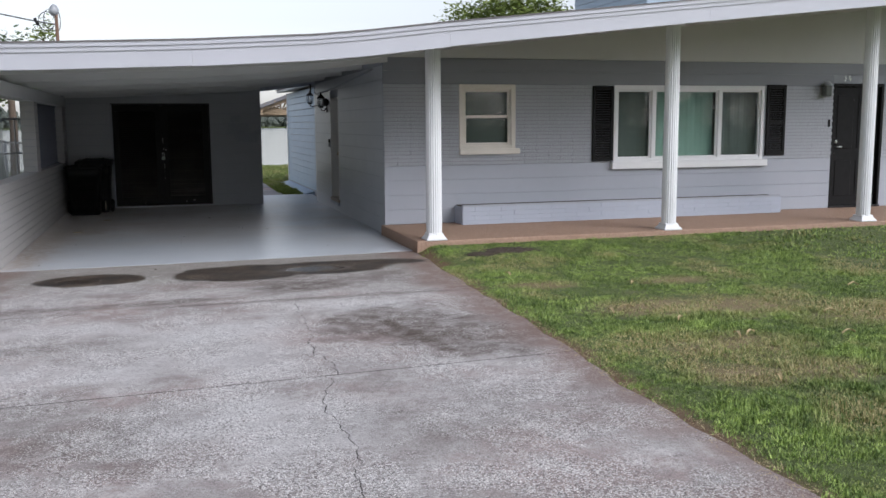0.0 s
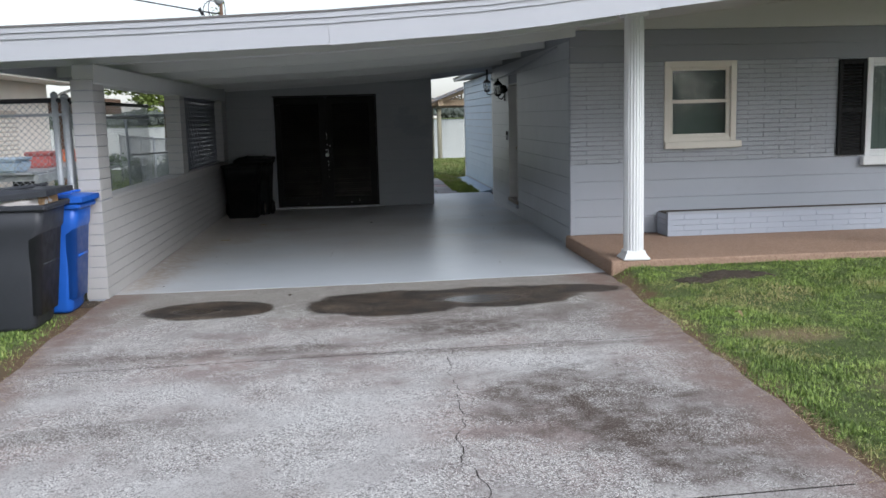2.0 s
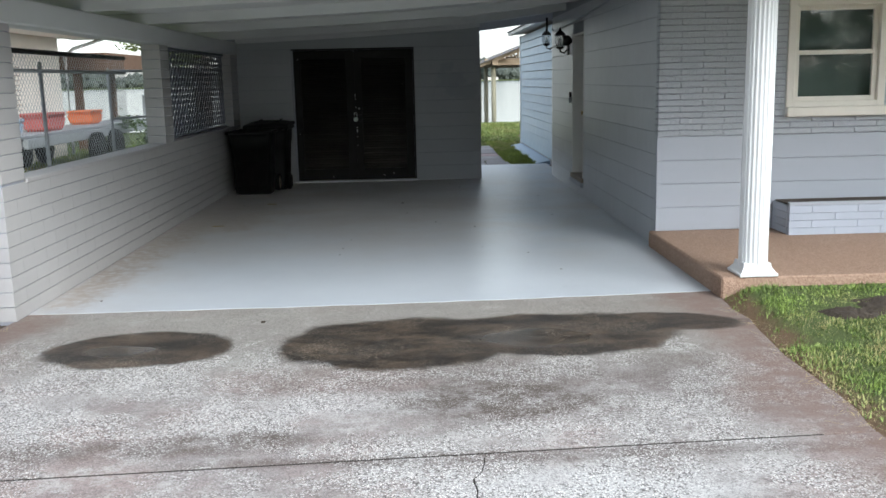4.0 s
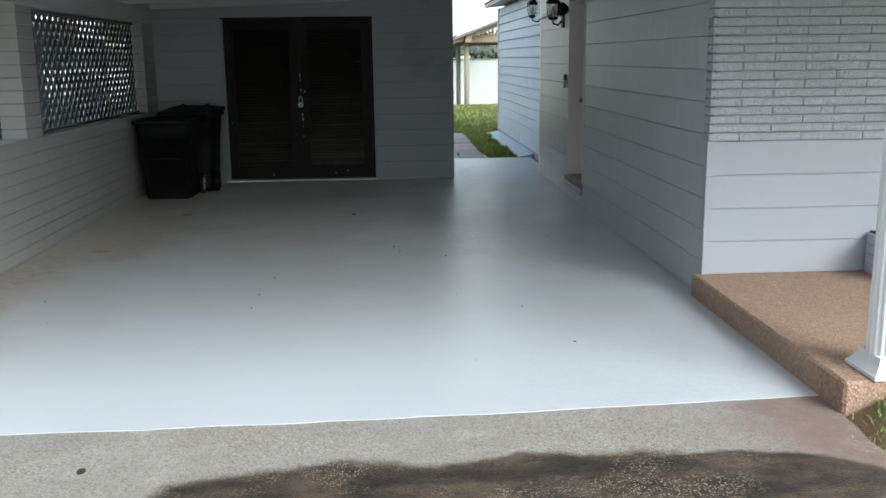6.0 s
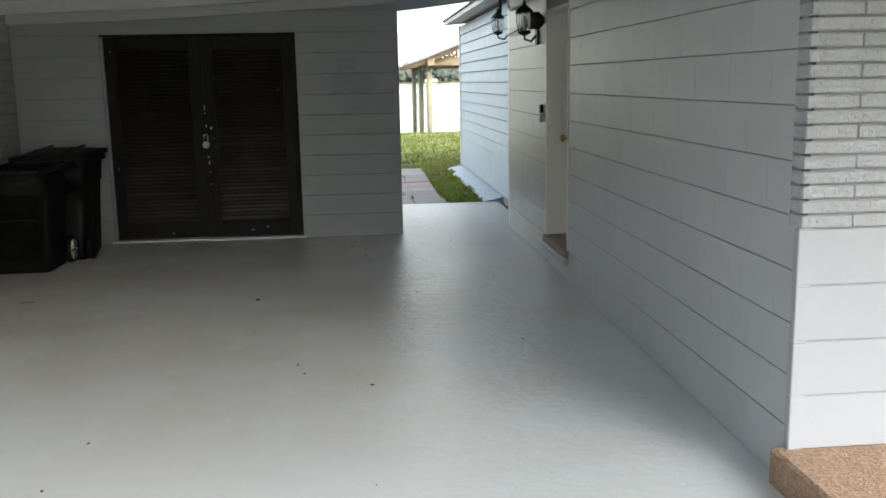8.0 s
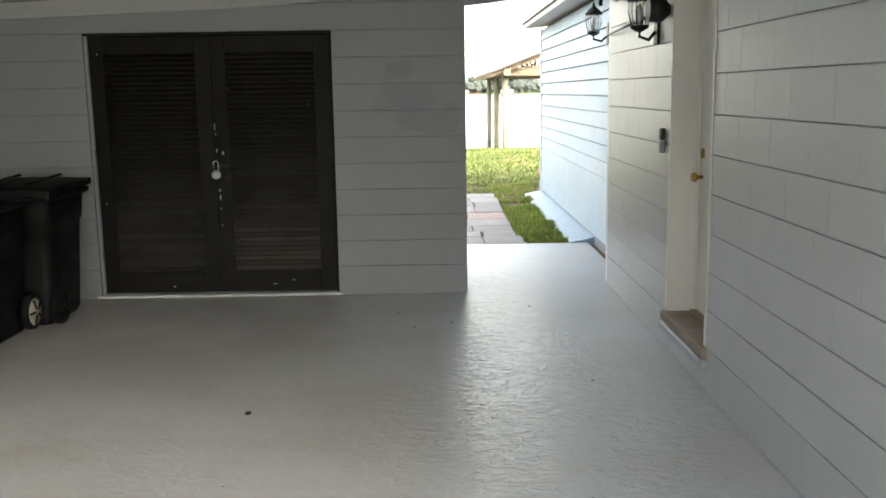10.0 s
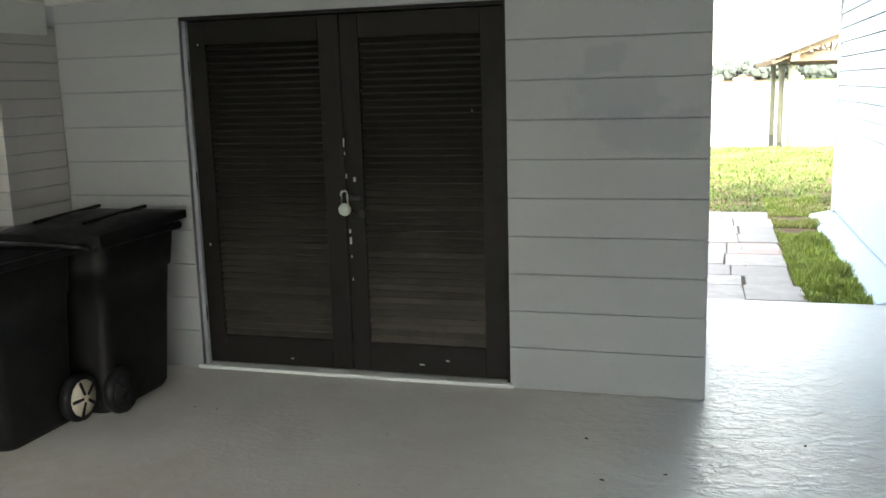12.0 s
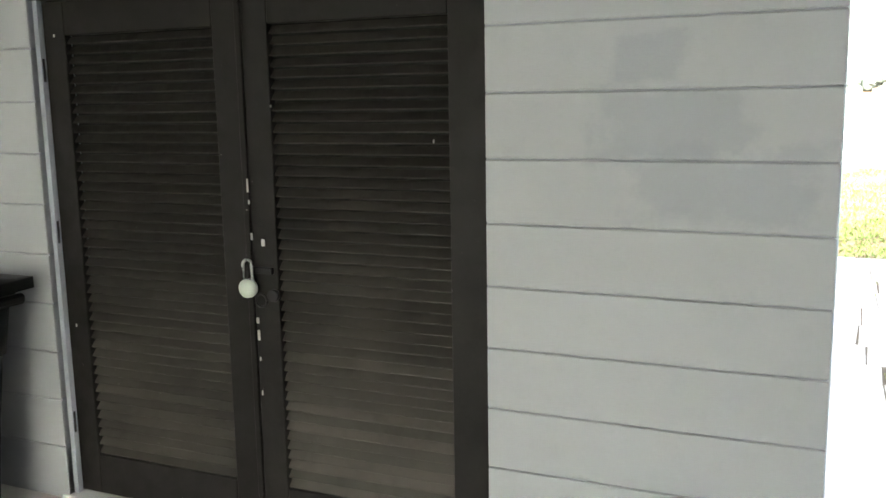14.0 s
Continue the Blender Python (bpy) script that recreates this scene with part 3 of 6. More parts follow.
blades("front_lawn_grass", [(2.5, 7.5, 1.5, 11.22, front_lawn), (2.5, 7.5, 3.0, 7.0, front_lawn)], 1150000, 0.028, M_blade, "short green lawn grass with dry patches", 1, lean=1.3, width=0.0042)
blades("far_lawn_grass", [(7.5, 15, 0, 11.22, front_lawn)], 90000, 0.035, M_blade, "short green lawn grass towards the porch", 2, width=0.009)
blades("side_lawn_grass", [(-4.2, -1.5, 3.0, 11.0, left_lawn), (-4.2, -1.5, 6.0, 11.0, left_lawn), (-9, -4.2, 3, 11)], 220000, 0.033, M_blade, "green grass strip beside the driveway", 3, lean=1.1, width=0.006)
blades("yard_grass", [(-9, -2.3, 11, 30)], 60000, 0.06, M_blade, "thin grass in the fenced side yard", 6, width=0.01)
blades("back_lawn_grass", [(1.2, 3.6, 26.7, 31), (0.5, 6, 31, 38.6), (-3, 0.5, 31, 38.6), (6, 12, 31, 38.6)], 130000, 0.05, M_bladeback, "bright green back lawn running to the lake", 4, width=0.012)
blades("grass_strip", [(2.5, 2.96, 21.78, 25.0), (2.5, 3.0, 25.5, 26.0), (2.5, 3.2, 26.4, 28.0)], 36000, 0.06, M_strip, "tufty grass strip between flagstones and wall", 5)


# ---- driveway and slabs ----
def driveway():
    outline = [(edge_left(y), y) for y in np.linspace(11.5, 5.5, 24)] + [(-1.6, 0), (-1.7, -7)]
    outline += [(2.9, -7), (2.58, 0), (2.58, 3.3)] + [(edge_right(y), y) for y in np.linspace(3.5, 11.5, 30)]
    top = [(float(x) + random.uniform(-0.025, 0.025), float(y)) for x, y in outline]
    joints = [11.6, 8.69, 5.97, 3.2, 0.5, -2.2, -7]
    slant = {8.69: 0.06, 5.97: 0.055}
    root = thing("driveway", "worn grey concrete driveway slabs with wet patches and cracks", "driveway", kind="structure")
    left = sorted((p for p in top if p[0] < 0), key=lambda p: p[1])
    right = sorted((p for p in top if p[0] > 0), key=lambda p: p[1])

    def side(row, y):
        return float(np.interp(y, [p[1] for p in row], [p[0] for p in row]))

    for hi, lo in zip(joints, joints[1:]):
        hi = min(hi, 11.5)
        ys = np.linspace(lo + 0.009, hi - 0.009, max(4, int((hi - lo) * 26)))
        crack = {}
        for y in ys:
            line = np.interp(y, [-7, 4.58, 5.62, 5.95, 6.78, 7.5, 8.5, 9.04], [0.6, 0.753, 0.82, 0.935, 0.95, 0.968, 1.04, 1.12])
            crack[y] = float(line) + 0.09 * noise.noise((0, y * 1.4, 1)) + 0.06 * noise.noise((3, y * 6.0, 2)) + 0.03 * noise.noise((7, y * 19.0, 2))
        for which in (0, 1) if hi < 9 else (2,):
            bm = bmesh.new()
            rows = []
            for y in ys:
                a, b = (side(left, y), crack[y] - 0.0028 - 0.005 * max(0, noise.noise((1, y * 5.0, 9)))) if which == 0 else (crack[y] + 0.0028 + 0.005 * max(0, noise.noise((5, y * 6.0, 4))), side(right, y)) if which == 1 else (side(left, y), side(right, y))
                rows.append([(a, y), (b, y)])
            # the joints run a little askew to the drive
            tilt = [float(np.interp(r[0][1], (lo, hi), (slant.get(lo, 0.0), slant.get(hi, 0.0)))) for r in rows]
            rows = [[(x, y + k * (x - 1.0)) for x, y in r] for k, r in zip(tilt, rows)]
            vt = [[bm.verts.new((x, y, -0.003)) for x, y in r] for r in rows]
            vb = [[bm.verts.new((x, y, -0.15)) for x, y in r] for r in rows]
            for (a0, a1), (b0, b1), (c0, c1), (d0, d1) in zip(vt, vt[1:], vb, vb[1:]):
                bm.faces.new((a0, a1, b1, b0))
                bm.faces.new((a0, b0, d0, c0)), bm.faces.new((a1, c1, d1, b1))
            bm.faces.new((vt[0][0], vb[0][0], vb[0][1], vt[0][1]))
            bm.faces.new((vt[-1][0], vt[-1][1], vb[-1][1], vb[-1][0]))
            part("slab", bm, M_drive, root)
    part("joint_filler", box_bm((-1.6, -7, -0.1), (2.55, 11.3, -0.0055)), M_gapdirt, root)


driveway()

lip = [(float(x), float(np.interp(x, [XL - 0.1, 0.08, 1.29, 2.955], [11.325, 11.35, 11.386, 11.48])) + 0.012 * noise.noise((x * 3, 0, 0)) + 0.006 * noise.noise((x * 17, 4, 0))) for x in np.linspace(XL - 0.1, 2.955, 160)]
bm = prism_bm([*lip, (2.955, YF), (XH + 0.1, YF), (XH + 0.1, YE + 0.05), (XH + 0.19, YE + 0.05), (XH + 0.19, 21.75), (XS - 0.05, 21.75), (XS - 0.05, YS + 0.1), (XL - 0.1, YS + 0.1)], -0.2, 0.0, "z")
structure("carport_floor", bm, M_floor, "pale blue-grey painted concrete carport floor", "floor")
bm = box_bm((2.915, 11.25, -0.1), (14.0, YF + 0.05, ZP), 0.012)
structure("porch_slab", bm, M_aggregate, "brown exposed-aggregate concrete porch slab", "porch")


# ---- roof, fascia and ceiling ----
def roof():
    xs = [p[0] for p in ROOF]
    y0, y1 = 10.3, 20.75

    def strip(name, z_lo, z_hi, ya, yb, material, label, x0=-2.87, x1=14.0):
        row = sorted({x0, x1, *[x for x in xs if x0 < x < x1]})
        outline = [(x, eave(x) + z_lo) for x in row] + [(x, eave(x) + z_hi) for x in reversed(row)]
        return prism_bm(outline, ya, yb, "y")

    structure("ceiling", strip("c", 0.12, 0.15, y0 + 0.02, y1, M_ceiling, ""), M_ceiling, "pale painted carport and porch ceiling", "ceiling")
    structure("roof", strip("r", 0.15, 0.27, y0 - 0.01, y1 + 0.02, M_shingle, ""), M_shingle, "low-pitched roof covered with grey felt", "roof")
    trim = thing("fascia", "pale grey painted board fascia along the roof edge", "fascia", kind="structure")
    cuts = [-2.87, 0.25, 3.07, 6.4, 9.8, 14.0]
    for i, (a, b) in enumerate(zip(cuts, cuts[1:])):
        drop = (0.0, 0.006, 0.0, 0.004, 0.0)[i]
        part("fascia_board", strip("f", 0.0 - drop, 0.17, y0 - 0.03, y0, M_fascia, "", a + 0.001, b - 0.001), M_fascia, trim)
    part("upper_board", strip("f", 0.17, 0.215, y0 - 0.045, y0, M_fascia, ""), M_fascia, trim)
    part("drip_edge", strip("f", 0.217, 0.262, y0 - 0.06, y0, M_fascia, ""), M_fascia, trim)
    part("shingle_edge", strip("f", 0.262, 0.278, y0 - 0.07, y0 + 0.3, M_shingle, ""), M_shingle, trim)
    part("side_board", box_bm((-2.9, y0 - 0.03, eave(-2.87)), (-2.87, y1, eave(-2.87) + 0.25)), M_fascia, trim)
    back = strip("f", 0.0, 0.25, y1 - 0.02, y1 + 0.01, M_fascia, "")
    part("back_board", back, M_fascia, trim)
    # cross beams under the ceiling, from the low wall to the house
    for y in (11.25, 12.95, 14.7, 16.5, 18.35):
        row = [-2.8, -1.24, 0.25, 1.55, 2.1, XH - 0.002]
        outline = [(x, eave(x) + 0.015) for x in row] + [(x, eave(x) + 0.125) for x in reversed(row)]
        part("cross_beam", prism_bm(outline, y, y + 0.09, "y"), M_ceiling, None, "pale painted timber cross beam under the ceiling", "beam", "", "carport beams")
    row = [-1.92, -1.24, 0.25, 1.55, XS]
    outline = [(x, eave(x) + 0.0) for x in row] + [(x, eave(x) + 0.125) for x in reversed(row)]
    part("wall_beam", prism_bm(outline, YS - 0.07, YS - 0.002, "y"), M_ceiling, None, "pale painted trim beam along the shed wall top", "beam")
    part("side_beam", box_bm((XL - 0.19, 11.16, 1.985), (XL + 0.02, YS - 0.08, 2.17), 0.012), M_ceiling, None, "pale painted timber beam over the low wall", "beam")


roof()


# ---- low wall with posts and lattice ----
def low_wall():
    root = thing("wall_west", "low painted block wall with square posts beside the carport", "wall", kind="structure")
    x0, x1 = XL - 0.2, XL
    part("core", box_bm((x0 + 0.008, 11.14, -0.1), (x1 - 0.008, YS + 0.1, 0.9)), M_joint, root)
    part("sill_cap", box_bm((x0 - 0.005, 11.51, 0.9), (x1 + 0.006, 18.92, 0.935), 0.006), M_low, root)
    posts = ((11.13, 11.5), (15.16, 15.5), (18.93, YS))
    for a, b in posts:
        part("post_core", box_bm((x0 + 0.008, a + 0.008, 0.9), (x1 - 0.008, b - 0.008, 2.0)), M_joint, root)
    h = 0.1016
    for k in range(9):
        off = 0.2 if k % 2 else 0.4
        y = 11.13
        while y < YS - 0.02:
            w = min(off if y == 11.13 else 0.4, YS - y)
            piece("block", (0.2, w - 0.0008, h - 0.006), ((x0 + x1) / 2, y + w / 2, h * (k + 0.5)), M_low, root, 0.0012)
            y += w
    for a, b in posts:
        for k in range(9, 20):
            z0 = h * k + (0.012 if k == 9 else 0)
            piece("block", (0.2, b - a, h - 0.006 if k > 9 else h - 0.018), ((x0 + x1) / 2, (a + b) / 2, (z0 + h * (k + 1)) / 2), M_low, root)


low_wall()


def lattice():
    """Pierced concrete screen: a square grid turned on its corner, with slots between."""
    root = thing("lattice_screen", "grey painted diamond lattice screen above the low wall", "lattice")
    y0, y1, z0, z1 = 15.51, 18.92, 0.94, 1.985
    x = XL - 0.13
    step = 0.135
    for sgn in (1, -1):
        c = (y0 if sgn < 0 else y0 - (z1 - z0)) + 0.02
        end = y1 if sgn > 0 else y1 + (z1 - z0)
        while c < end:
            # the line y = c + sgn * (z - z0), cut to the frame
            za = z0 if (y0 <= c <= y1) else (z0 + (y0 - c) if sgn > 0 else z0 + (c - y1))
            zb = min(z1, z0 + (y1 - c)) if sgn > 0 else min(z1, z0 + (c - y0))
            if zb - za > 0.05:
                ya, yb = c + sgn * (za - z0), c + sgn * (zb - z0)
                d = Vector((0, yb - ya, zb - za)).normalized()
                n = Vector((0, -d.z, d.y)) * 0.027
                o = 0.004 * sgn
                b2 = bmesh.new()
                vs = []
                for xx in (x + o - 0.003, x + o + 0.003):
                    for p, s in (((ya, za), 1), ((ya, za), -1), ((yb, zb), -1), ((yb, zb), 1)):
                        vs.append(b2.verts.new((xx, p[0] + s * n.y, p[1] + s * n.z)))
                for f in ((0, 1, 2, 3), (7, 6, 5, 4), (0, 4, 5, 1), (1, 5, 6, 2), (2, 6, 7, 3), (3, 7, 4, 0)):
                    b2.faces.new([vs[i] for i in f])
                part("lath", b2, M_lath, root)
            c += step
    part("frame", box_bm((x - 0.02, y0, z1 - 0.03), (x + 0.03, y1, z1)), M_lath, root)
    part("frame", box_bm((x - 0.02, y0, z0), (x + 0.03, y1, z0 + 0.02)), M_lath, root)


M_lath = simple("lath_paint", (0.18, 0.19, 0.23), 0.6, var=0.1)
lattice()


# ---- shed with louvred double doors ----
def shed():
    root = thing("wall_shed", "grey painted block shed wall with broad courses", "wall", kind="structure")
    dx0, dx1, dz = -1.097, 0.788, 2.055
    t = 0.2
    top = 2.5
    for a, b, z0, z1 in ((XL - 0.2, dx0, -0.1, top), (dx1, XS - 0.008, -0.1, top), (dx0, dx1, dz, top)):
        part("core", box_bm((a, YS + 0.008, z0), (b, YS + t, z1)), M_joint, root)
    part("core_side", box_bm((XS - t, YS + t, -0.1), (XS - 0.008, 20.72, 2.5)), M_joint, root)
    part("core_back", box_bm((XL - 0.2, 20.52, -0.1), (XS - t, 20.72, 2.5)), M_joint, root)
    part("core_west", box_bm((XL - 0.2, YS + t, -0.1), (XL, 20.52, 2.5)), M_joint, root)
    zs = [0.0] + [0.03 + COURSE * k for k in range(1, 13)]
    for z0, z1 in zip(zs, zs[1:]):
        spans = ((XL, dx0), (dx1, XS)) if z1 < 2.1 else ((XL, XS),)
        for a, b in spans:
            piece("block", (b - a, 0.05, z1 - z0 - 0.005), ((a + b) / 2, YS + 0.025, (z0 + z1) / 2), M_shed, root, 0.003)
        y = YS + 0.05
        while y < 20.71:
            w = min(0.6, 20.72 - y)
            piece("block", (0.05, w - 0.003, z1 - z0 - 0.005), (XS - 0.025, y + w / 2, (z0 + z1) / 2), M_shed, root, 0.003)
            y += w
    part("threshold", box_bm((dx0 - 0.03, YS - 0.012, 0.0), (dx1 + 0.02, YS + 0.12, 0.02), 0.004), M_white, root, "pale painted threshold strip")

    door = thing("double_door", "weathered black louvred double shed doors with a padlock", "double door")
    fy = YS + 0.03
    part("jamb", box_bm((dx0, fy, 0.02), (dx0 + 0.022, fy + 0.1, dz)), M_wall, door, "grey painted door jamb")
    part("jamb", box_bm((dx1 - 0.022, fy, 0.02), (dx1, fy + 0.1, dz)), M_door, door)
    part("head", box_bm((dx0, fy - 0.02, dz - 0.02), (dx1, fy + 0.1, dz)), M_door, door)
    mid = -0.145
    leaves = ((dx0 + 0.025, mid - 0.003, -0.965, -0.27), (mid + 0.003, dx1 - 0.025, -0.036, 0.643))
    for i, (a, b, la, lb) in enumerate(leaves):
        z0, z1, lz0, lz1 = 0.03, dz - 0.025, 0.2, 1.9
        bm = bmesh.new()
        d0, d1 = fy + 0.02, fy + 0.055
        for lo, hi in (((a, d0, z0), (la, d1, z1)), ((lb, d0, z0), (b, d1, z1)), ((la, d0, z0), (lb, d1, lz0)), ((la, d0, lz1), (lb, d1, z1))):
            box_bm(lo, hi, 0.003, bm)
        leaf = part("door_leaf", bm, M_door, door)
        part("backing", box_bm((la - 0.01, d1 + 0.012, lz0 - 0.01), (lb + 0.01, d1 + 0.02, lz1 + 0.01)), M_black, leaf)
        n = 45
        pitch = (lz1 - lz0) / n
        for k in range(n):
            zc = lz0 + pitch * (k + 0.5)
            s = piece("slat", (lb - la, 0.007, pitch * 1.02), (0, 0, 0), M_slat, leaf, 0.002)
            s.matrix_local = pose((la + lb) / 2, d0 + 0.021, zc, -42)
        for z in (0.33, 1.13, 1.77):
            hx = a - 0.012 if i == 0 else b + 0.012
            part("hinge", lathe_bm([(0.011, -0.045), (0.011, 0.045)], 10, None, (hx, d0 - 0.008, z)), M_iron, leaf)
    part("astragal", box_bm((mid - 0.018, fy + 0.008, 0.06), (mid + 0.004, fy + 0.0195, dz - 0.06), 0.002), M_door, door)
    for px, pz, w, h in ((0.0, 1.62, 0.006, 0.01), (0.45, 0.12, 0.02, 0.01), (0.3, 0.09, 0.03, 0.008), (-0.5, 0.08, 0.02, 0.008), (0.62, 1.5, 0.006, 0.012), (-0.98, 1.9, 0.008, 0.012), (-0.99, 0.75, 0.008, 0.014), (-0.115, 1.34, 0.008, 0.05), (-0.112, 1.28, 0.008, 0.016), (-0.108, 1.155, 0.01, 0.026), (-0.06, 1.135, 0.016, 0.026), (-0.1, 0.845, 0.014, 0.022), (-0.098, 0.79, 0.012, 0.04), (-0.096, 0.7, 0.006, 0.016), (-0.095, 0.57, 0.005, 0.02)):
        px -= 0.025
        part("paint_chip", box_bm((px - w / 2, fy + 0.005, pz - h / 2), (px + w / 2, fy + 0.009, pz + h / 2), 0.002), M_chip, door)
    # black triangle laid on for the darkness of a hole under the louvre
    part("dark_hole_patch", prism_bm([(0.38, 0.205), (0.425, 0.2), (0.392, 0.178)], fy + 0.018, fy + 0.024, "y"), M_black, door)
    # hasp, padlock and ring pull
    hasp = part("hasp", box_bm((-0.14, fy + 0.0, 1.02), (-0.05, fy + 0.018, 1.045), 0.003), M_iron, door)
    lock = thing("padlock", "round pale steel padlock with a tall shackle", "padlock", (-0.14, fy - 0.02, 0.94))
    part("lock_body", lathe_bm([(0.012, -0.014), (0.034, -0.012), (0.036, 0.0), (0.034, 0.012), (0.012, 0.014)], 20, None, (0, 0, 0.03), "y"), M_lockpaint, lock)
    arch = [(-0.019, 0, 0.05)] + [(-0.019 * math.cos(a), 0, 0.115 + 0.019 * math.sin(a)) for a in np.linspace(0, math.pi, 9)] + [(0.019, 0, 0.05)]
    part("shackle", tube_bm(arch, 0.006, 8), M_chrome, lock)
    ring = [(0.024 * math.cos(a), 0, 0.024 * math.sin(a)) for a in np.linspace(0, 2 * math.pi, 19)]
    pull = part("ring_pull", tube_bm([(-0.095 + x, fy - 0.006, 0.925 + z) for x, y, z in ring], 0.004, 6), M_iron, door)
    part("pull_knob", lathe_bm([(0.022, 0.0), (0.022, 0.02), (0.012, 0.03)], 14, None, (-0.045, fy - 0.012, 0.945), "y"), M_iron, door)


shed()


# ---- house: side wall in blocks, front in blocks and long bricks ----
SD = (16.95, 17.785, 0.235, 2.115)      # side door opening: y, y, z, z


def side_wall():
    root = thing("wall_side", "grey painted block side wall of the house", "wall", kind="structure")
    ya, yb, za, zb = SD
    t = 0.22
    top = 2.62
    for a, b, z0, z1 in ((YF + 0.03, ya, -0.1, top), (yb, YE, -0.1, top), (ya, yb, zb, top), (ya, yb, -0.1, za - 0.06)):
        part("core", box_bm((XH + 0.008, a, z0), (XH + t, b, z1)), M_joint, root)
    zs = [0.0] + [0.03 + COURSE * k for k in range(1, 13)]
    for k, (z0, z1) in enumerate(zip(zs, zs[1:])):
        z1 = min(z1, eave(XH) + 0.12)
        y0 = YF + (0.088 if 0.99 < z0 < 2.15 else 0.003)
        y = y0
        first = 0.2 if k % 2 else 0.4
        while y < YE - 0.01:
            w = min(first if y == y0 else 0.405, YE - y)
            a, b = y, y + w
            y += w
            if z1 > za + 0.03 and z0 < zb - 0.03:
                if a >= ya - 0.02 and b <= yb + 0.02:
                    continue
                if a < ya < b:
                    b = ya
                elif a < yb < b:
                    a = yb
                if b - a < 0.02:
                    continue
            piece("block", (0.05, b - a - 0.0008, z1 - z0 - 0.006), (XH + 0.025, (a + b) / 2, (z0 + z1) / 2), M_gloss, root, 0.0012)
    # reveal, sill and door
    frame_ = thing("side_door", "white painted side door in a deep reveal", "door")
    part("jamb", box_bm((XH - 0.006, yb - 0.03, za), (XH + t, yb, zb)), M_offwhite, frame_)
    part("jamb", box_bm((XH - 0.006, ya, za), (XH + t, ya + 0.03, zb)), M_offwhite, frame_)
    part("head", box_bm((XH - 0.006, ya + 0.03, zb - 0.03), (XH + t, yb - 0.03, zb)), M_offwhite, frame_)
    part("stop", box_bm((XH + 0.15, yb - 0.045, za), (XH + 0.17, yb - 0.03, zb - 0.03)), M_offwhite, frame_)
    leaf = part("door_leaf", box_bm((XH + 0.172, ya + 0.03, za + 0.012), (XH + 0.212, yb - 0.032, zb - 0.032), 0.002), M_offwhite, frame_)
    part("door_knob", lathe_bm([(0.012, 0.0), (0.012, -0.03), (0.027, -0.04), (0.03, -0.055), (0.02, -0.068)], 16, None, (XH + 0.172, yb - 0.1, 1.06), "x"), M_brass, leaf, "brass door knob")
    part("deadbolt", lathe_bm([(0.03, 0.0), (0.03, -0.01), (0.015, -0.014)], 16, None, (XH + 0.172, yb - 0.1, 1.2), "x"), M_brass, leaf, "brass deadbolt")
    part("door_sill", box_bm((XH - 0.03, ya - 0.02, za - 0.06), (XH + 0.14, yb + 0.02, za), 0.008), simple("worn_sill", (0.3, 0.25, 0.2), 0.7, var=0.3, scale=12), frame_, "worn brown timber door sill")
    part("threshold", box_bm((XH + 0.14, ya + 0.03, za - 0.06), (XH + 0.215, yb - 0.03, za + 0.01)), M_timber, frame_)
    part("step_ledge", box_bm((XH - 0.04, ya - 0.02, 0.115), (XH + 0.01, yb + 0.02, 0.17), 0.01), M_wall, None, "low painted concrete ledge under the side door", "ledge")


side_wall()


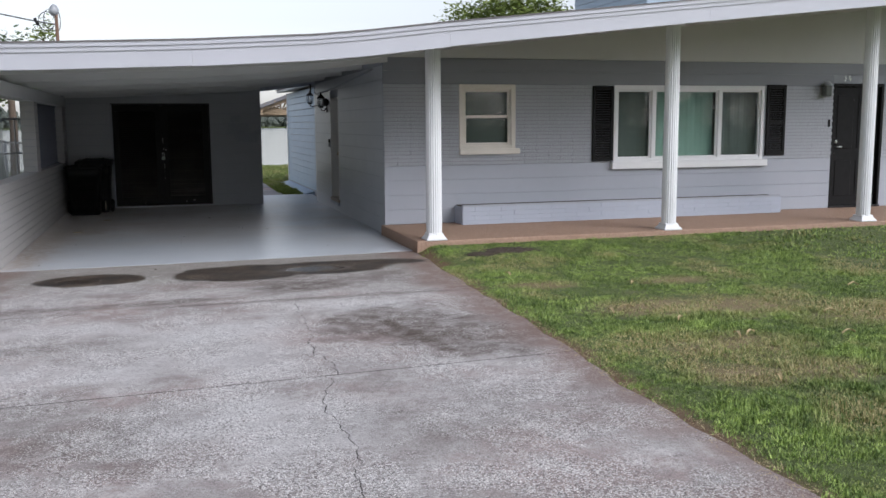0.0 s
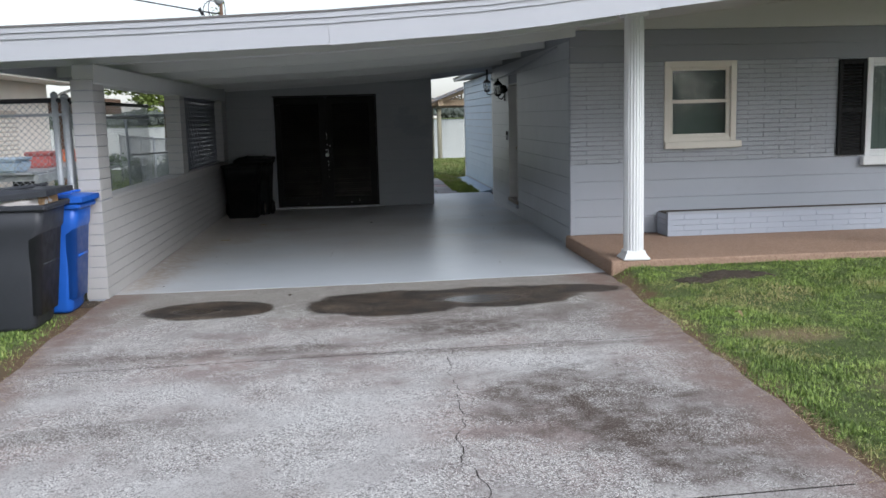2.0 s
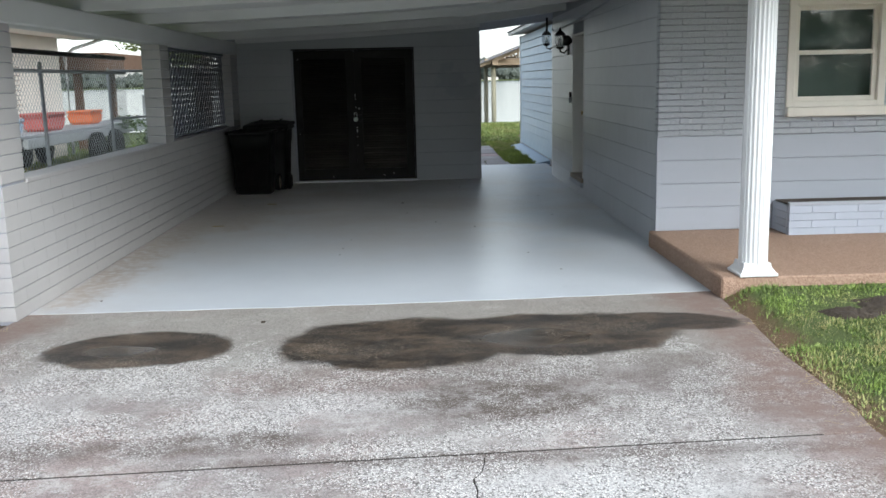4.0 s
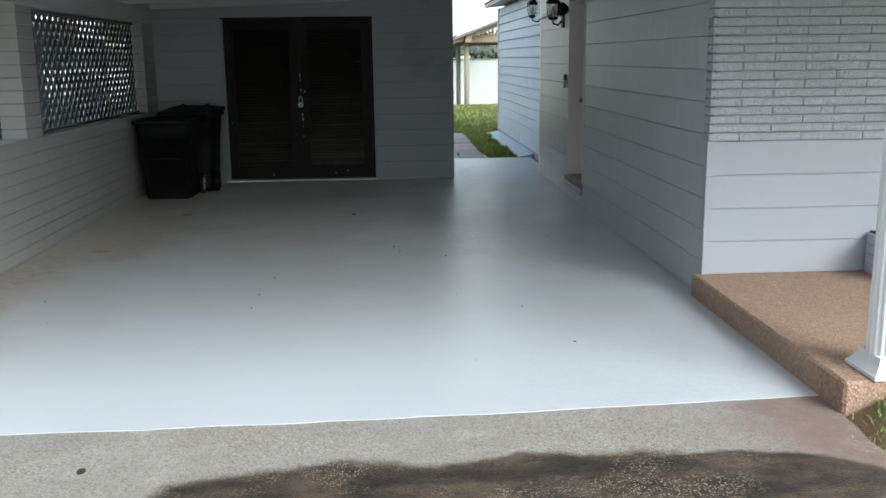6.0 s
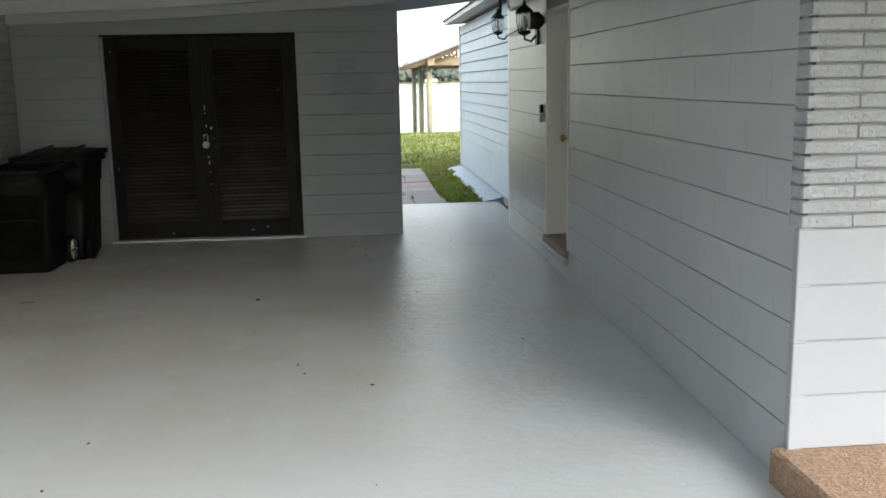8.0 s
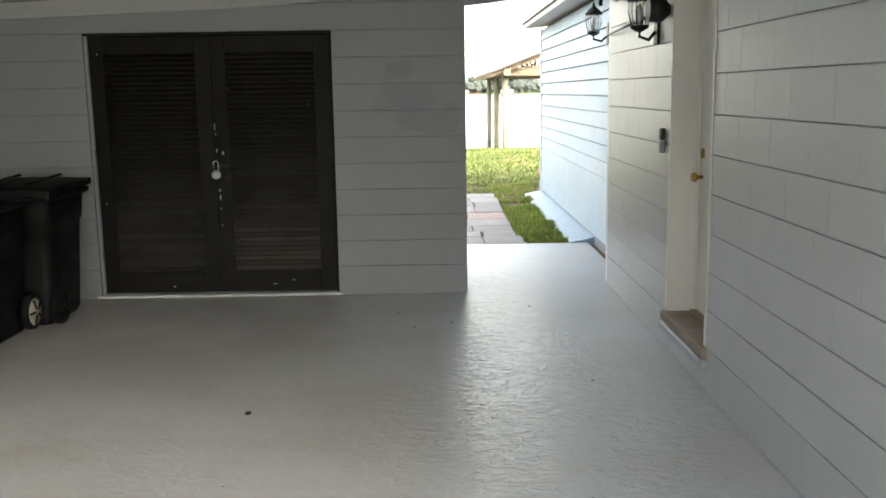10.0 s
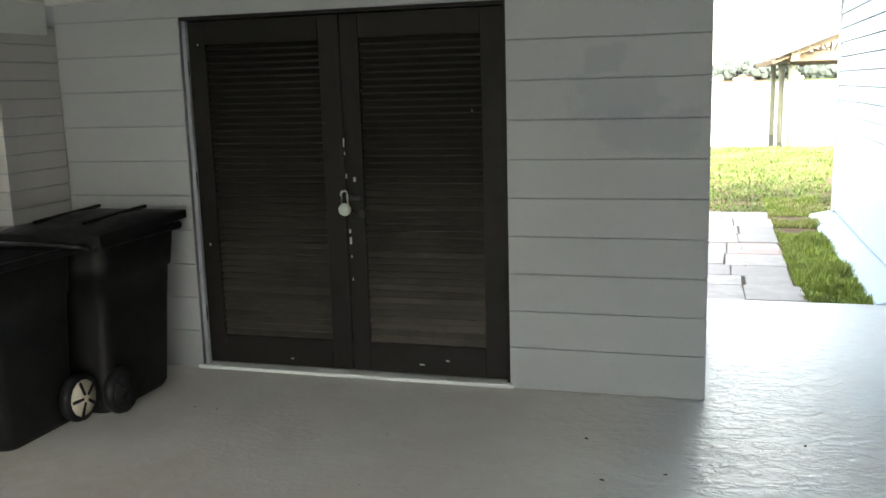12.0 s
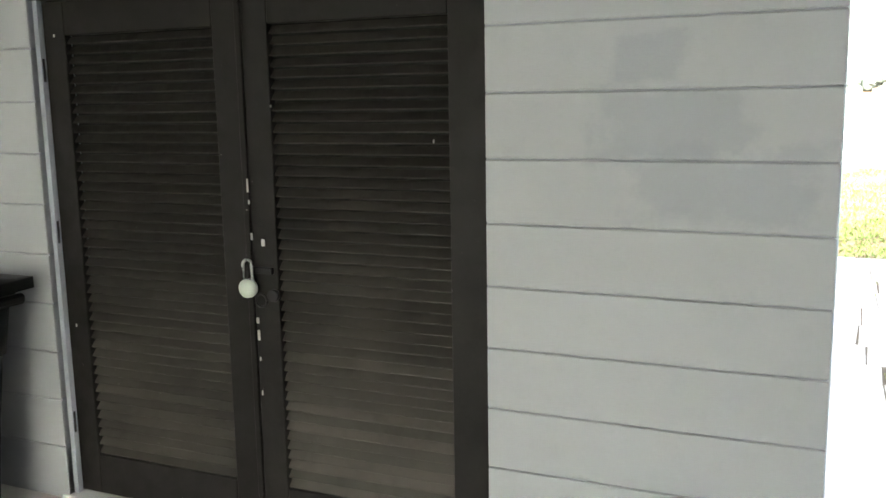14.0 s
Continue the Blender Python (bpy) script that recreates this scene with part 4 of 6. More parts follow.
def front_wall():
    root = thing("wall_front", "house front of grey painted blocks and long thin bricks", "wall", kind="structure")
    # openings: x0, x1, z0, z1
    W1, W2, D = (4.11, 5.0, 1.24, 2.19), (6.64, 9.36, 1.0, 2.19), (10.72, 11.75, ZP, 2.24)
    xe = 14.0
    t = 0.22
    edges = sorted({XH, xe, *W1[:2], *W2[:2], *D[:2]})
    for a, b in zip(edges, edges[1:]):
        hole = next((o for o in (W1, W2, D) if o[0] <= a and b <= o[1]), None)
        for z0, z1 in (((ZP - 0.1, hole[2]), (hole[3], 2.5)) if hole else ((ZP - 0.1, 2.5),)):
            if z1 > z0 + 0.01:
                part("core", box_bm((max(a, XH + 0.03), YF + 0.008, z0), (b, YF + t, z1)), M_joint, root)

    def cut(a, b, z0, z1):
        """The spans of a row that the openings leave."""
        spans = [(a, b)]
        for o in (W1, W2, D):
            if z1 > o[2] + 0.02 and z0 < o[3] - 0.02:
                nxt = []
                for p, q in spans:
                    if q <= o[0] or p >= o[1]:
                        nxt.append((p, q))
                    else:
                        if p < o[0]:
                            nxt.append((p, o[0]))
                        if q > o[1]:
                            nxt.append((o[1], q))
                spans = nxt
        return [(p, q) for p, q in spans if q - p > 0.03]

    def row(name, z0, z1, length, off, joint, depth, proud, material, gap):
        x = XH - 0.004
        start = x
        while x < 12.6:
            w = off if x == start else length
            for a, b in cut(x, x + w, z0, z1):
                if name == "brick" and a > 6.2:
                    j = 0.0015 * math.sin(a * 37 + z0 * 91)
                    box_bm((a + gap / 2, YF - proud + j, z0 + joint / 2), (b - gap / 2, YF - proud + depth, z1 - joint / 2), 0, far)
                    continue
                piece(name, (round(b - a - gap, 3), depth, z1 - z0 - joint), ((a + b) / 2, YF - proud + depth / 2, (z0 + z1) / 2), material, root, 0.004)
            x += w

    far = bmesh.new()
    zs = [ZP + 0.214 * k for k in range(5)]
    for k, (z0, z1) in enumerate(zip(zs, zs[1:])):
        row("block", z0, z1, 12.0, 12.0, 0.005, 0.04, 0.0, M_wall, 0.001)
    n = 22
    h = (2.19 - zs[-1]) / n
    for k in range(n):
        row("brick", zs[-1] + h * k, zs[-1] + h * (k + 1), 0.397, 0.397 if k % 2 else 0.198, 0.009, 0.1, 0.01, M_brick, 0.004)
    tagged(part("far_bricks", far, M_brick, root), kind="stuff")
    # top courses, with the shade under the eave in their colour
    row("block", 2.19, 2.38, 12.0, 12.0, 0.004, 0.04, 0.0, M_eaveshade, 0.001)
    row("block", 2.38, 2.57, 12.0, 12.0, 0.004, 0.04, 0.0, M_eaveshade, 0.001)
    # brick ends returning at the corner
    row_x = [XH + 0.3, 4.5, 6.78, 8.9, 14.0]
    outline = [(XH + 0.03, 2.572), (14.0, 2.572)] + [(x, eave(x) + 0.13) for x in reversed(row_x)] + [(XH + 0.03, eave(XH) + 0.13)]
    part("gable_panel", prism_bm(outline, YF + 0.01, YF + 0.1, "y"), M_ceiling, root, "pale painted panel above the blocks")
    part("end_wall", box_bm((13.8, YF + t, 0), (14.0, 27, 3.4)), M_joint, root)
    part("inner_wall", box_bm((XH + 0.3, 16.3, 0), (13.8, 16.4, 2.9)), M_room, root)
    part("inner_floor", box_bm((XH + 0.23, YF + t, 0.02), (13.8, 16.3, ZP)), M_room, root)
    return W1, W2, D


W1, W2, D1 = front_wall()


def sash_window():
    x0, x1, z0, z1 = W1
    w = thing("window_1", "white sash window with two panes and a sill", "window", kind="structure")
    y = YF
    bm = bmesh.new()
    for lo, hi in (((x0, y - 0.02, z0), (x0 + 0.07, y + 0.08, z1)), ((x1 - 0.07, y - 0.02, z0), (x1, y + 0.08, z1)), ((x0 + 0.07, y - 0.02, z1 - 0.07), (x1 - 0.07, y + 0.08, z1)), ((x0 + 0.07, y - 0.02, z0), (x1 - 0.07, y + 0.08, z0 + 0.05))):
        box_bm(lo, hi, 0.004, bm)
    fr = part("window_frame", bm, M_creampaint, w)
    part("window_sill", box_bm((x0 - 0.004, y - 0.07, z0 - 0.085), (x1 + 0.058, y + 0.02, z0), 0.008), M_creampaint, w)
    a, b, c, d = x0 + 0.07, x1 - 0.07, z0 + 0.05, z1 - 0.07
    mid = (c + d) / 2 + 0.01
    for zz0, zz1, yy in ((mid - 0.02, d, 0.03), (c, mid + 0.02, 0.012)):
        bm = bmesh.new()
        for lo, hi in (((a, y + yy, zz0), (a + 0.045, y + yy + 0.03, zz1)), ((b - 0.045, y + yy, zz0), (b, y + yy + 0.03, zz1)), ((a + 0.045, y + yy, zz0), (b - 0.045, y + yy + 0.03, zz0 + 0.04)), ((a + 0.045, y + yy, zz1 - 0.04), (b - 0.045, y + yy + 0.03, zz1))):
            box_bm(lo, hi, 0.003, bm)
        s = part("sash", bm, M_creampaint, w)
        pane = part("pane", box_bm((a + 0.045, y + yy + 0.013, zz0 + 0.04), (b - 0.045, y + yy + 0.017, zz1 - 0.04)), M_glass, s)
        pane.visible_shadow = False
    part("curtain", box_bm((a, y + 0.14, c), (b, y + 0.15, d)), M_screen, w, "dim greenish curtain behind the glass")


sash_window()


def picture_window():
    x0, x1, z0, z1 = W2
    w = thing("window_2", "wide white three-part window with pale green curtains", "window", kind="structure")
    y = YF
    bm = bmesh.new()
    m1, m2 = 7.33, 8.53
    for lo, hi in (((x0, y - 0.02, z0), (x0 + 0.06, y + 0.1, z1)), ((x1 - 0.06, y - 0.02, z0), (x1, y + 0.1, z1)), ((x0 + 0.06, y - 0.02, z1 - 0.07), (x1 - 0.06, y + 0.1, z1)), ((x0 + 0.06, y - 0.02, z0), (x1 - 0.06, y + 0.1, z0 + 0.05)), ((m1 - 0.03, y - 0.015, z0 + 0.05), (m1 + 0.03, y + 0.08, z1 - 0.07)), ((m2 - 0.03, y - 0.015, z0 + 0.05), (m2 + 0.03, y + 0.08, z1 - 0.07))):
        box_bm(lo, hi, 0.004, bm)
    part("window_frame", bm, M_white, w)
    part("window_sill", box_bm((x0 - 0.05, y - 0.08, z0 - 0.11), (x1 + 0.06, y + 0.02, z0), 0.008), M_white, w)
    for a, b in ((x0 + 0.06, m1 - 0.03), (m1 + 0.03, m2 - 0.03), (m2 + 0.03, x1 - 0.06)):
        bm = bmesh.new()
        c, d = z0 + 0.05, z1 - 0.07
        for lo, hi in (((a, y + 0.01, c), (a + 0.03, y + 0.04, d)), ((b - 0.03, y + 0.01, c), (b, y + 0.04, d)), ((a + 0.03, y + 0.01, c), (b - 0.03, y + 0.04, c + 0.03)), ((a + 0.03, y + 0.01, d - 0.03), (b - 0.03, y + 0.04, d))):
            box_bm(lo, hi, 0.003, bm)
        s = part("sash", bm, M_white, w)
        pane = part("pane", box_bm((a + 0.03, y + 0.022, c + 0.03), (b - 0.03, y + 0.026, d - 0.03)), M_glass, s)
        pane.visible_shadow = False
        side = a < m1 - 0.1 or a > m2
        # hanging folds
        bm = bmesh.new()
        n = 60
        top, bot = [], []
        for k in range(n + 1):
            xx = a + (b - a) * k / n
            yy = y + 0.16 + 0.0015 * math.sin(k * 1.35) + 0.003 * math.sin(k * 0.47)
            top.append(bm.verts.new((xx, yy, d + 0.05))), bot.append(bm.verts.new((xx, yy, c - 0.04)))
        for k in range(n):
            f = bm.faces.new((bot[k], bot[k + 1], top[k + 1], top[k]))
            f.smooth = True
        part("curtain", bm, M_screen if side else M_curtain, w, "grey-green hanging curtain" if side else "pale mint hanging curtain")


picture_window()


def shutter(x0, x1, z0, z1, turn=False):
    root = thing("window_shutter", "black louvred shutter fixed beside the wide window", "shutter", ((x0 + x1) / 2, YF - 0.012, z0), "shutters")
    w, h = x1 - x0, z1 - z0
    bm = bmesh.new()
    mid = h * 0.47
    for lo, hi in (((-w / 2, -0.035, 0), (-w / 2 + 0.05, 0, h)), ((w / 2 - 0.05, -0.035, 0), (w / 2, 0, h)), ((-w / 2 + 0.05, -0.035, 0), (w / 2 - 0.05, 0, 0.06)), ((-w / 2 + 0.05, -0.035, h - 0.06), (w / 2 - 0.05, 0, h)), ((-w / 2 + 0.05, -0.035, mid - 0.03), (w / 2 - 0.05, 0, mid + 0.03))):
        box_bm(lo, hi, 0.003, bm)
    part("stile_frame", bm, M_black, root)
    for a, b in ((0.06, mid - 0.03), (mid + 0.03, h - 0.06)):
        n = int((b - a) / 0.035)
        for k in range(n):
            s = piece("slat", (w - 0.1, 0.006, 0.036), (0, 0, 0), M_black, root, 0.0015)
            s.matrix_local = pose(0, -0.018, a + (k + 0.5) * (b - a) / n, -28)
    return root


shutter(6.27, 6.62, 1.02, 2.175)
shutter(9.40, 9.76, 1.06, 2.21)


def front_door():
    x0, x1, z0, z1 = D1
    d = thing("door_1", "black panelled front door in a dark frame", "door", kind="structure")
    y = YF
    bm = bmesh.new()
    for lo, hi in (((x0, y - 0.01, z0), (x0 + 0.05, y + 0.12, z1)), ((x1 - 0.05, y - 0.01, z0), (x1, y + 0.12, z1)), ((x0 + 0.05, y - 0.01, z1 - 0.05), (x1 - 0.05, y + 0.12, z1))):
        box_bm(lo, hi, 0.003, bm)
    part("door_frame", bm, M_black, d)
    leaf = part("door_leaf", box_bm((x0 + 0.05, y + 0.05, z0 + 0.03), (x1 - 0.05, y + 0.09, z1 - 0.05)), M_black, d)
    for zz0, zz1 in ((0.35, 0.95), (1.15, 2.05)):
        for a in (x0 + 0.13, (x0 + x1) / 2 + 0.04):
            part("door_panel", box_bm((a, y + 0.04, zz0), (a + 0.33, y + 0.051, zz1), 0.008), M_black, leaf)
    part("door_sill", box_bm((x0, y - 0.04, z0), (x1, y + 0.1, z0 + 0.03), 0.004), M_iron, d)
    part("lever_handle", tube_bm([(x0 + 0.12, y + 0.05, 1.18), (x0 + 0.12, y, 1.18), (x0 + 0.22, y, 1.18)], 0.011, 8), M_chrome, leaf, "satin lever handle")
    part("deadbolt", lathe_bm([(0.03, 0.0), (0.03, -0.02), (0.02, -0.025)], 14, None, (x0 + 0.12, y + 0.05, 1.27), "y"), M_chrome, leaf)
    bell = part("door_bell", box_bm((10.62, y - 0.03, 1.52), (10.66, y - 0.012, 1.64), 0.004), M_black, None, "small black door bell button on the wall", "door bell")
    num = thing("house_number", "small pale house number over the front door", "number", (10.9, y - 0.014, 2.28))
    for k, ch in enumerate("55"):
        cu = bpy.data.curves.new("digit", "FONT")
        cu.body, cu.size, cu.extrude = ch, 0.13, 0.004
        ob = new("digit_curve", cu)
        dg = bpy.context.evaluated_depsgraph_get()
        me = bpy.data.meshes.new_from_object(ob.evaluated_get(dg))
        bpy.data.objects.remove(ob)
        me.materials.clear()
        me.materials.append(M_chrome)
        o = new("digit", me)
        o.parent = num
        o.matrix_local = pose(0.09 * k, 0, 0, 90)


front_door()


M_brick2 = wall_paint("planter_paint", (0.41, 0.45, 0.525), bump=0.6)


def planter():
    p = thing("planter", "long low planter of grey painted bricks", "planter")
    x0, x1, y0, y1, h = 4.03, 9.47, 12.845, YF - 0.02, 0.29
    part("planter_core", box_bm((x0 + 0.01, y0 + 0.01, ZP), (x1 - 0.01, y1, ZP + h - 0.05)), M_brick2, p)
    part("soil", box_bm((x0 + 0.02, y0 + 0.05, ZP + h - 0.05), (x1 - 0.02, y1, ZP + h - 0.02)), M_soil, p)
    part("rim", box_bm((x0, y0, ZP + h - 0.03), (x1, y0 + 0.05, ZP + h - 0.002), 0.004), M_wall, p)
    n = 4
    hh = (h - 0.03) / n
    for k in range(n):
        x = x0
        first = True
        while x < x1 - 0.02:
            w = min(0.2 if (first and k % 2) else 0.405, x1 - x)
            first = False
            piece("brick", (round(w - 0.003, 3), 0.05, hh - 0.003), (x + w / 2, y0 + 0.025, ZP + hh * (k + 0.5)), M_brick2, p, 0.002)
            x += w
        piece("brick", (0.05, y1 - y0 - 0.06, hh - 0.003), (x0 + 0.025, (y0 + y1) / 2 + 0.03, ZP + hh * (k + 0.5)), M_brick2, p)
        piece("brick", (0.05, y1 - y0 - 0.06, hh - 0.003), (x1 - 0.025, (y0 + y1) / 2 + 0.03, ZP + hh * (k + 0.5)), M_brick2, p)


planter()


def column(x, y):
    top = eave(x) + 0.115
    c = thing("porch_column", "white fluted porch column with a flared square base", "column", (x, y, ZP), "porch columns")
    part("plinth", box_bm((-0.135, -0.135, 0), (0.135, 0.135, 0.022), 0.004), M_white, c)
    bm = bmesh.new()
    prof = [(0.128, 0.022), (0.118, 0.035), (0.1, 0.06), (0.094, 0.09)]
    rings = []
    for r, z in prof:
        rings.append([bm.verts.new((r * sx, r * sy, z)) for sx, sy in ((-1, -1), (1, -1), (1, 1), (-1, 1))])
    for a, b in zip(rings, rings[1:]):
        for k in range(4):
            bm.faces.new((a[k], a[(k + 1) % 4], b[(k + 1) % 4], b[k]))
    bm.faces.new(rings[-1])
    part("base_flare", bm, M_white, c)
    H = top - ZP
    bm = bmesh.new()
    n = 20
    rings = []
    for z, s in ((0.07, 1.0), (H * 0.5, 0.985), (H - 0.06, 0.95)):
        ring = []
        for k in range(n * 4):
            a = 2 * math.pi * k / (n * 4)
            r = 0.1 * s * (1.0 if k % 4 in (0, 1) else 0.93)
            ring.append(bm.verts.new((r * math.cos(a), r * math.sin(a), z)))
        rings.append(ring)
    for a, b in zip(rings, rings[1:]):
        for k in range(n * 4):
            bm.faces.new((a[k], a[(k + 1) % (n * 4)], b[(k + 1) % (n * 4)], b[k]))
    bm.faces.new(rings[-1])
    part("shaft", bm, M_white, c)
    part("capital", box_bm((-0.115, -0.115, H - 0.08), (0.115, 0.115, H - 0.002), 0.01), M_white, c)


for cx in (3.175, 6.55, 9.8):
    column(cx, 11.375)


# ---- lean-to in pale siding behind ----
def lean_to():
    root = thing("wall_siding", "pale blue board siding wall of the rear addition", "wall", kind="structure")
    x, y0, y1, top = 3.22, YE + 0.1, 26.3, 2.48
    part("core", box_bm((x + 0.012, y0, -0.1), (x + 0.2, y1, top)), M_joint, root)
    n = 15
    h = (top - 0.1) / n
    for k in range(n):
        z = 0.1 + h * k
        bm = bmesh.new()
        ring = [(x - 0.02, z), (x + 0.02, z), (x + 0.02, z + h - 0.011), (x - 0.002, z + h - 0.011)]
        prism_bm(ring, y0, y1, "y", bm)
        part("siding_board", bm, M_siding, root)
    part("corner_trim", box_bm((XH + 0.01, YE - 0.002, 0.0), (x + 0.02, y0 + 0.02, 2.45), 0.003), M_white, root)
    part("far_trim", box_bm((x - 0.03, y1 - 0.02, 0.05), (x + 0.05, y1 + 0.04, top), 0.003), M_white, root)
    part("rear_wall", box_bm((x + 0.2, y1 - 0.2, -0.1), (13.8, y1, top)), M_siding, root)
    part("footing", prism_bm([(2.95, -0.03), (x + 0.02, -0.03), (x + 0.02, 0.06), (x - 0.03, 0.045), (2.98, 0.004)], 21.76, y1 + 0.15, "y"), M_siding, root, "painted concrete footing strip")
    roof_ = thing("lean_to_roof", "pale eave of the rear addition roof", "roof", kind="structure")
    part("eave_board", prism_bm([(2.95, 2.5), (3.4, 2.54), (14, 3.48), (14, 3.54), (2.95, 2.56)], 20.77, 26.5, "y"), M_ceiling, roof_)
    part("felt", prism_bm([(2.93, 2.563), (14, 3.543), (14, 3.57), (2.93, 2.585)], 20.77, 26.55, "y"), M_shingle, roof_)


lean_to()


def upper_storey():
    """A small upper part of the house in pale blue boards, standing on the roof behind."""
    u = thing("upper_storey", "pale blue boarded upper part of the house above the roof", "house part", (10.9, 20.0, 3.2))
    part("core", box_bm((0.02, 0.02, -0.4), (3.1, 4.0, 2.0)), M_joint, u)
    for k in range(12):
        z = 0.16 * k
        part("siding_board", prism_bm([(0.0, z), (0.03, z), (0.03, z + 0.15), (0.012, z + 0.15)], 0.0, 4.0, "y"), M_siding, u)
        b2 = box_bm((0.03, -0.008, z), (3.1, 0.02, z + 0.15))
        part("siding_board", b2, M_siding, u)
    part("roof", box_bm((-0.3, -0.3, 2.0), (3.2, 4.3, 2.14), 0.02), M_shingle, u)


upper_storey()


# ---- lamps, conduit and small fittings on the side wall ----
def clear_mat():
    m = Mat("thin_clear_glass", 0.05)
    m.color((0.95, 0.97, 0.97))
    m.b.inputs["Alpha"].default_value = 0.18
    return m.m


M_clear = clear_mat()


def lantern(y, z, reach, x=XH):
    """A black coach lantern on a wall bracket."""
    l = thing("wall_lantern", "black coach lantern with clear glass on a wall bracket", "wall lamp", (x, y, z), "side wall lanterns")
    part("back_plate", box_bm((-0.02, -0.05, -0.1), (0, 0.05, 0.1), 0.008), M_iron, l)
    part("arm", tube_bm([(-0.02, 0, -0.02), (-reach * 0.5, 0, -0.07), (-reach, 0, -0.05), (-reach, 0, 0.0)], 0.011, 8), M_iron, l)
    part("gallery", lathe_bm([(0.02, -0.02), (0.055, 0.0), (0.06, 0.015), (0.05, 0.02)], 12, None, (-reach, 0, 0.0)), M_iron, l)
    g = part("globe", lathe_bm([(0.048, 0.02), (0.068, 0.1), (0.066, 0.17)], 12, None, (-reach, 0, 0.0)), M_clear, l)
    g.visible_shadow = False
    part("lamp_bulb", lathe_bm([(0.012, 0.02), (0.014, 0.07), (0.02, 0.1), (0.012, 0.14), (0.003, 0.15)], 10, None, (-reach, 0, 0.0)), M_chrome, l)
    for k in range(6):
        a = k * math.pi / 3
        part("cage_bar", tube_bm([(-reach + r * math.cos(a), r * math.sin(a), zz) for r, zz in ((0.05, 0.02), (0.071, 0.1), (0.069, 0.17))], 0.004, 5), M_iron, l)
    part("cap", lathe_bm([(0.082, 0.168), (0.075, 0.19), (0.04, 0.225), (0.018, 0.24), (0.012, 0.27), (0.0035, 0.285)], 12, None, (-reach, 0, 0.0)), M_iron, l)
    return l


lantern(20.95, 2.09, 0.15, 3.2)
lantern(18.14, 1.95, 0.12)
part("flood_lamp", lathe_bm([(0.07, -0.13), (0.075, -0.05), (0.05, -0.02), (0.03, 0.0)], 14, None, (XH, 17.88, 2.04), "x"), M_iron, None, "small black round flood lamp on the wall", "flood lamp")
part("conduit", tube_bm([(XH - 0.02, 19.55, 2.4), (XH - 0.02, 19.55, 2.27), (XH - 0.02, 19.4, 2.24), (XH - 0.02, 17.9, 2.27), (XH - 0.02, 15.2, 2.37), (XH - 0.02, 13.9, 2.43)], 0.013, 8), M_wall, None, "thin painted conduit pipe along the wall", "conduit")
part("iron_pipe", tube_bm([(XH - 0.03, 19.68, 2.0), (XH - 0.06, 18.9, 2.01), (XH - 0.05, 18.02, 2.03)], 0.011, 8), M_iron, None, "thin dark iron pipe running between the wall lamps", "pipe")
part("iron_pipe", tube_bm([(XH - 0.1, 19.6, 2.22), (XH - 0.1, 19.6, 2.46)], 0.016, 8), M_iron, None, "black iron pipe rising to the ceiling", "pipe")
key = thing("door_keypad", "small dark keypad box beside the side door", "keypad", (XH, 17.93, 1.2))
part("keypad_case", box_bm((-0.025, -0.03, 0.07), (0, 0.03, 0.14), 0.005), M_black, key)
part("keypad_lower", box_bm((-0.03, -0.026, -0.01), (0, 0.026, 0.065), 0.005), M_galv, key)
lm = thing("porch_lantern", "small grey wall lantern beside the front door", "wall lamp", (10.5, YF, 2.0))
part("back_plate", box_bm((-0.05, -0.025, 0), (0.05, -0.012, 0.2), 0.005), M_galv, lm)
part("lamp_case", box_bm((-0.06, -0.16, 0.02), (0.06, -0.04, 0.2), 0.015), M_screen, lm)
part("lamp_cap", lathe_bm([(0.1, 0.2), (0.06, 0.25), (0.02, 0.28)], 8, None, (0, -0.1, 0)), M_galv, lm)
part("arm", box_bm((-0.015, -0.1, 0.005), (0.015, -0.02, 0.02)), M_galv, lm)


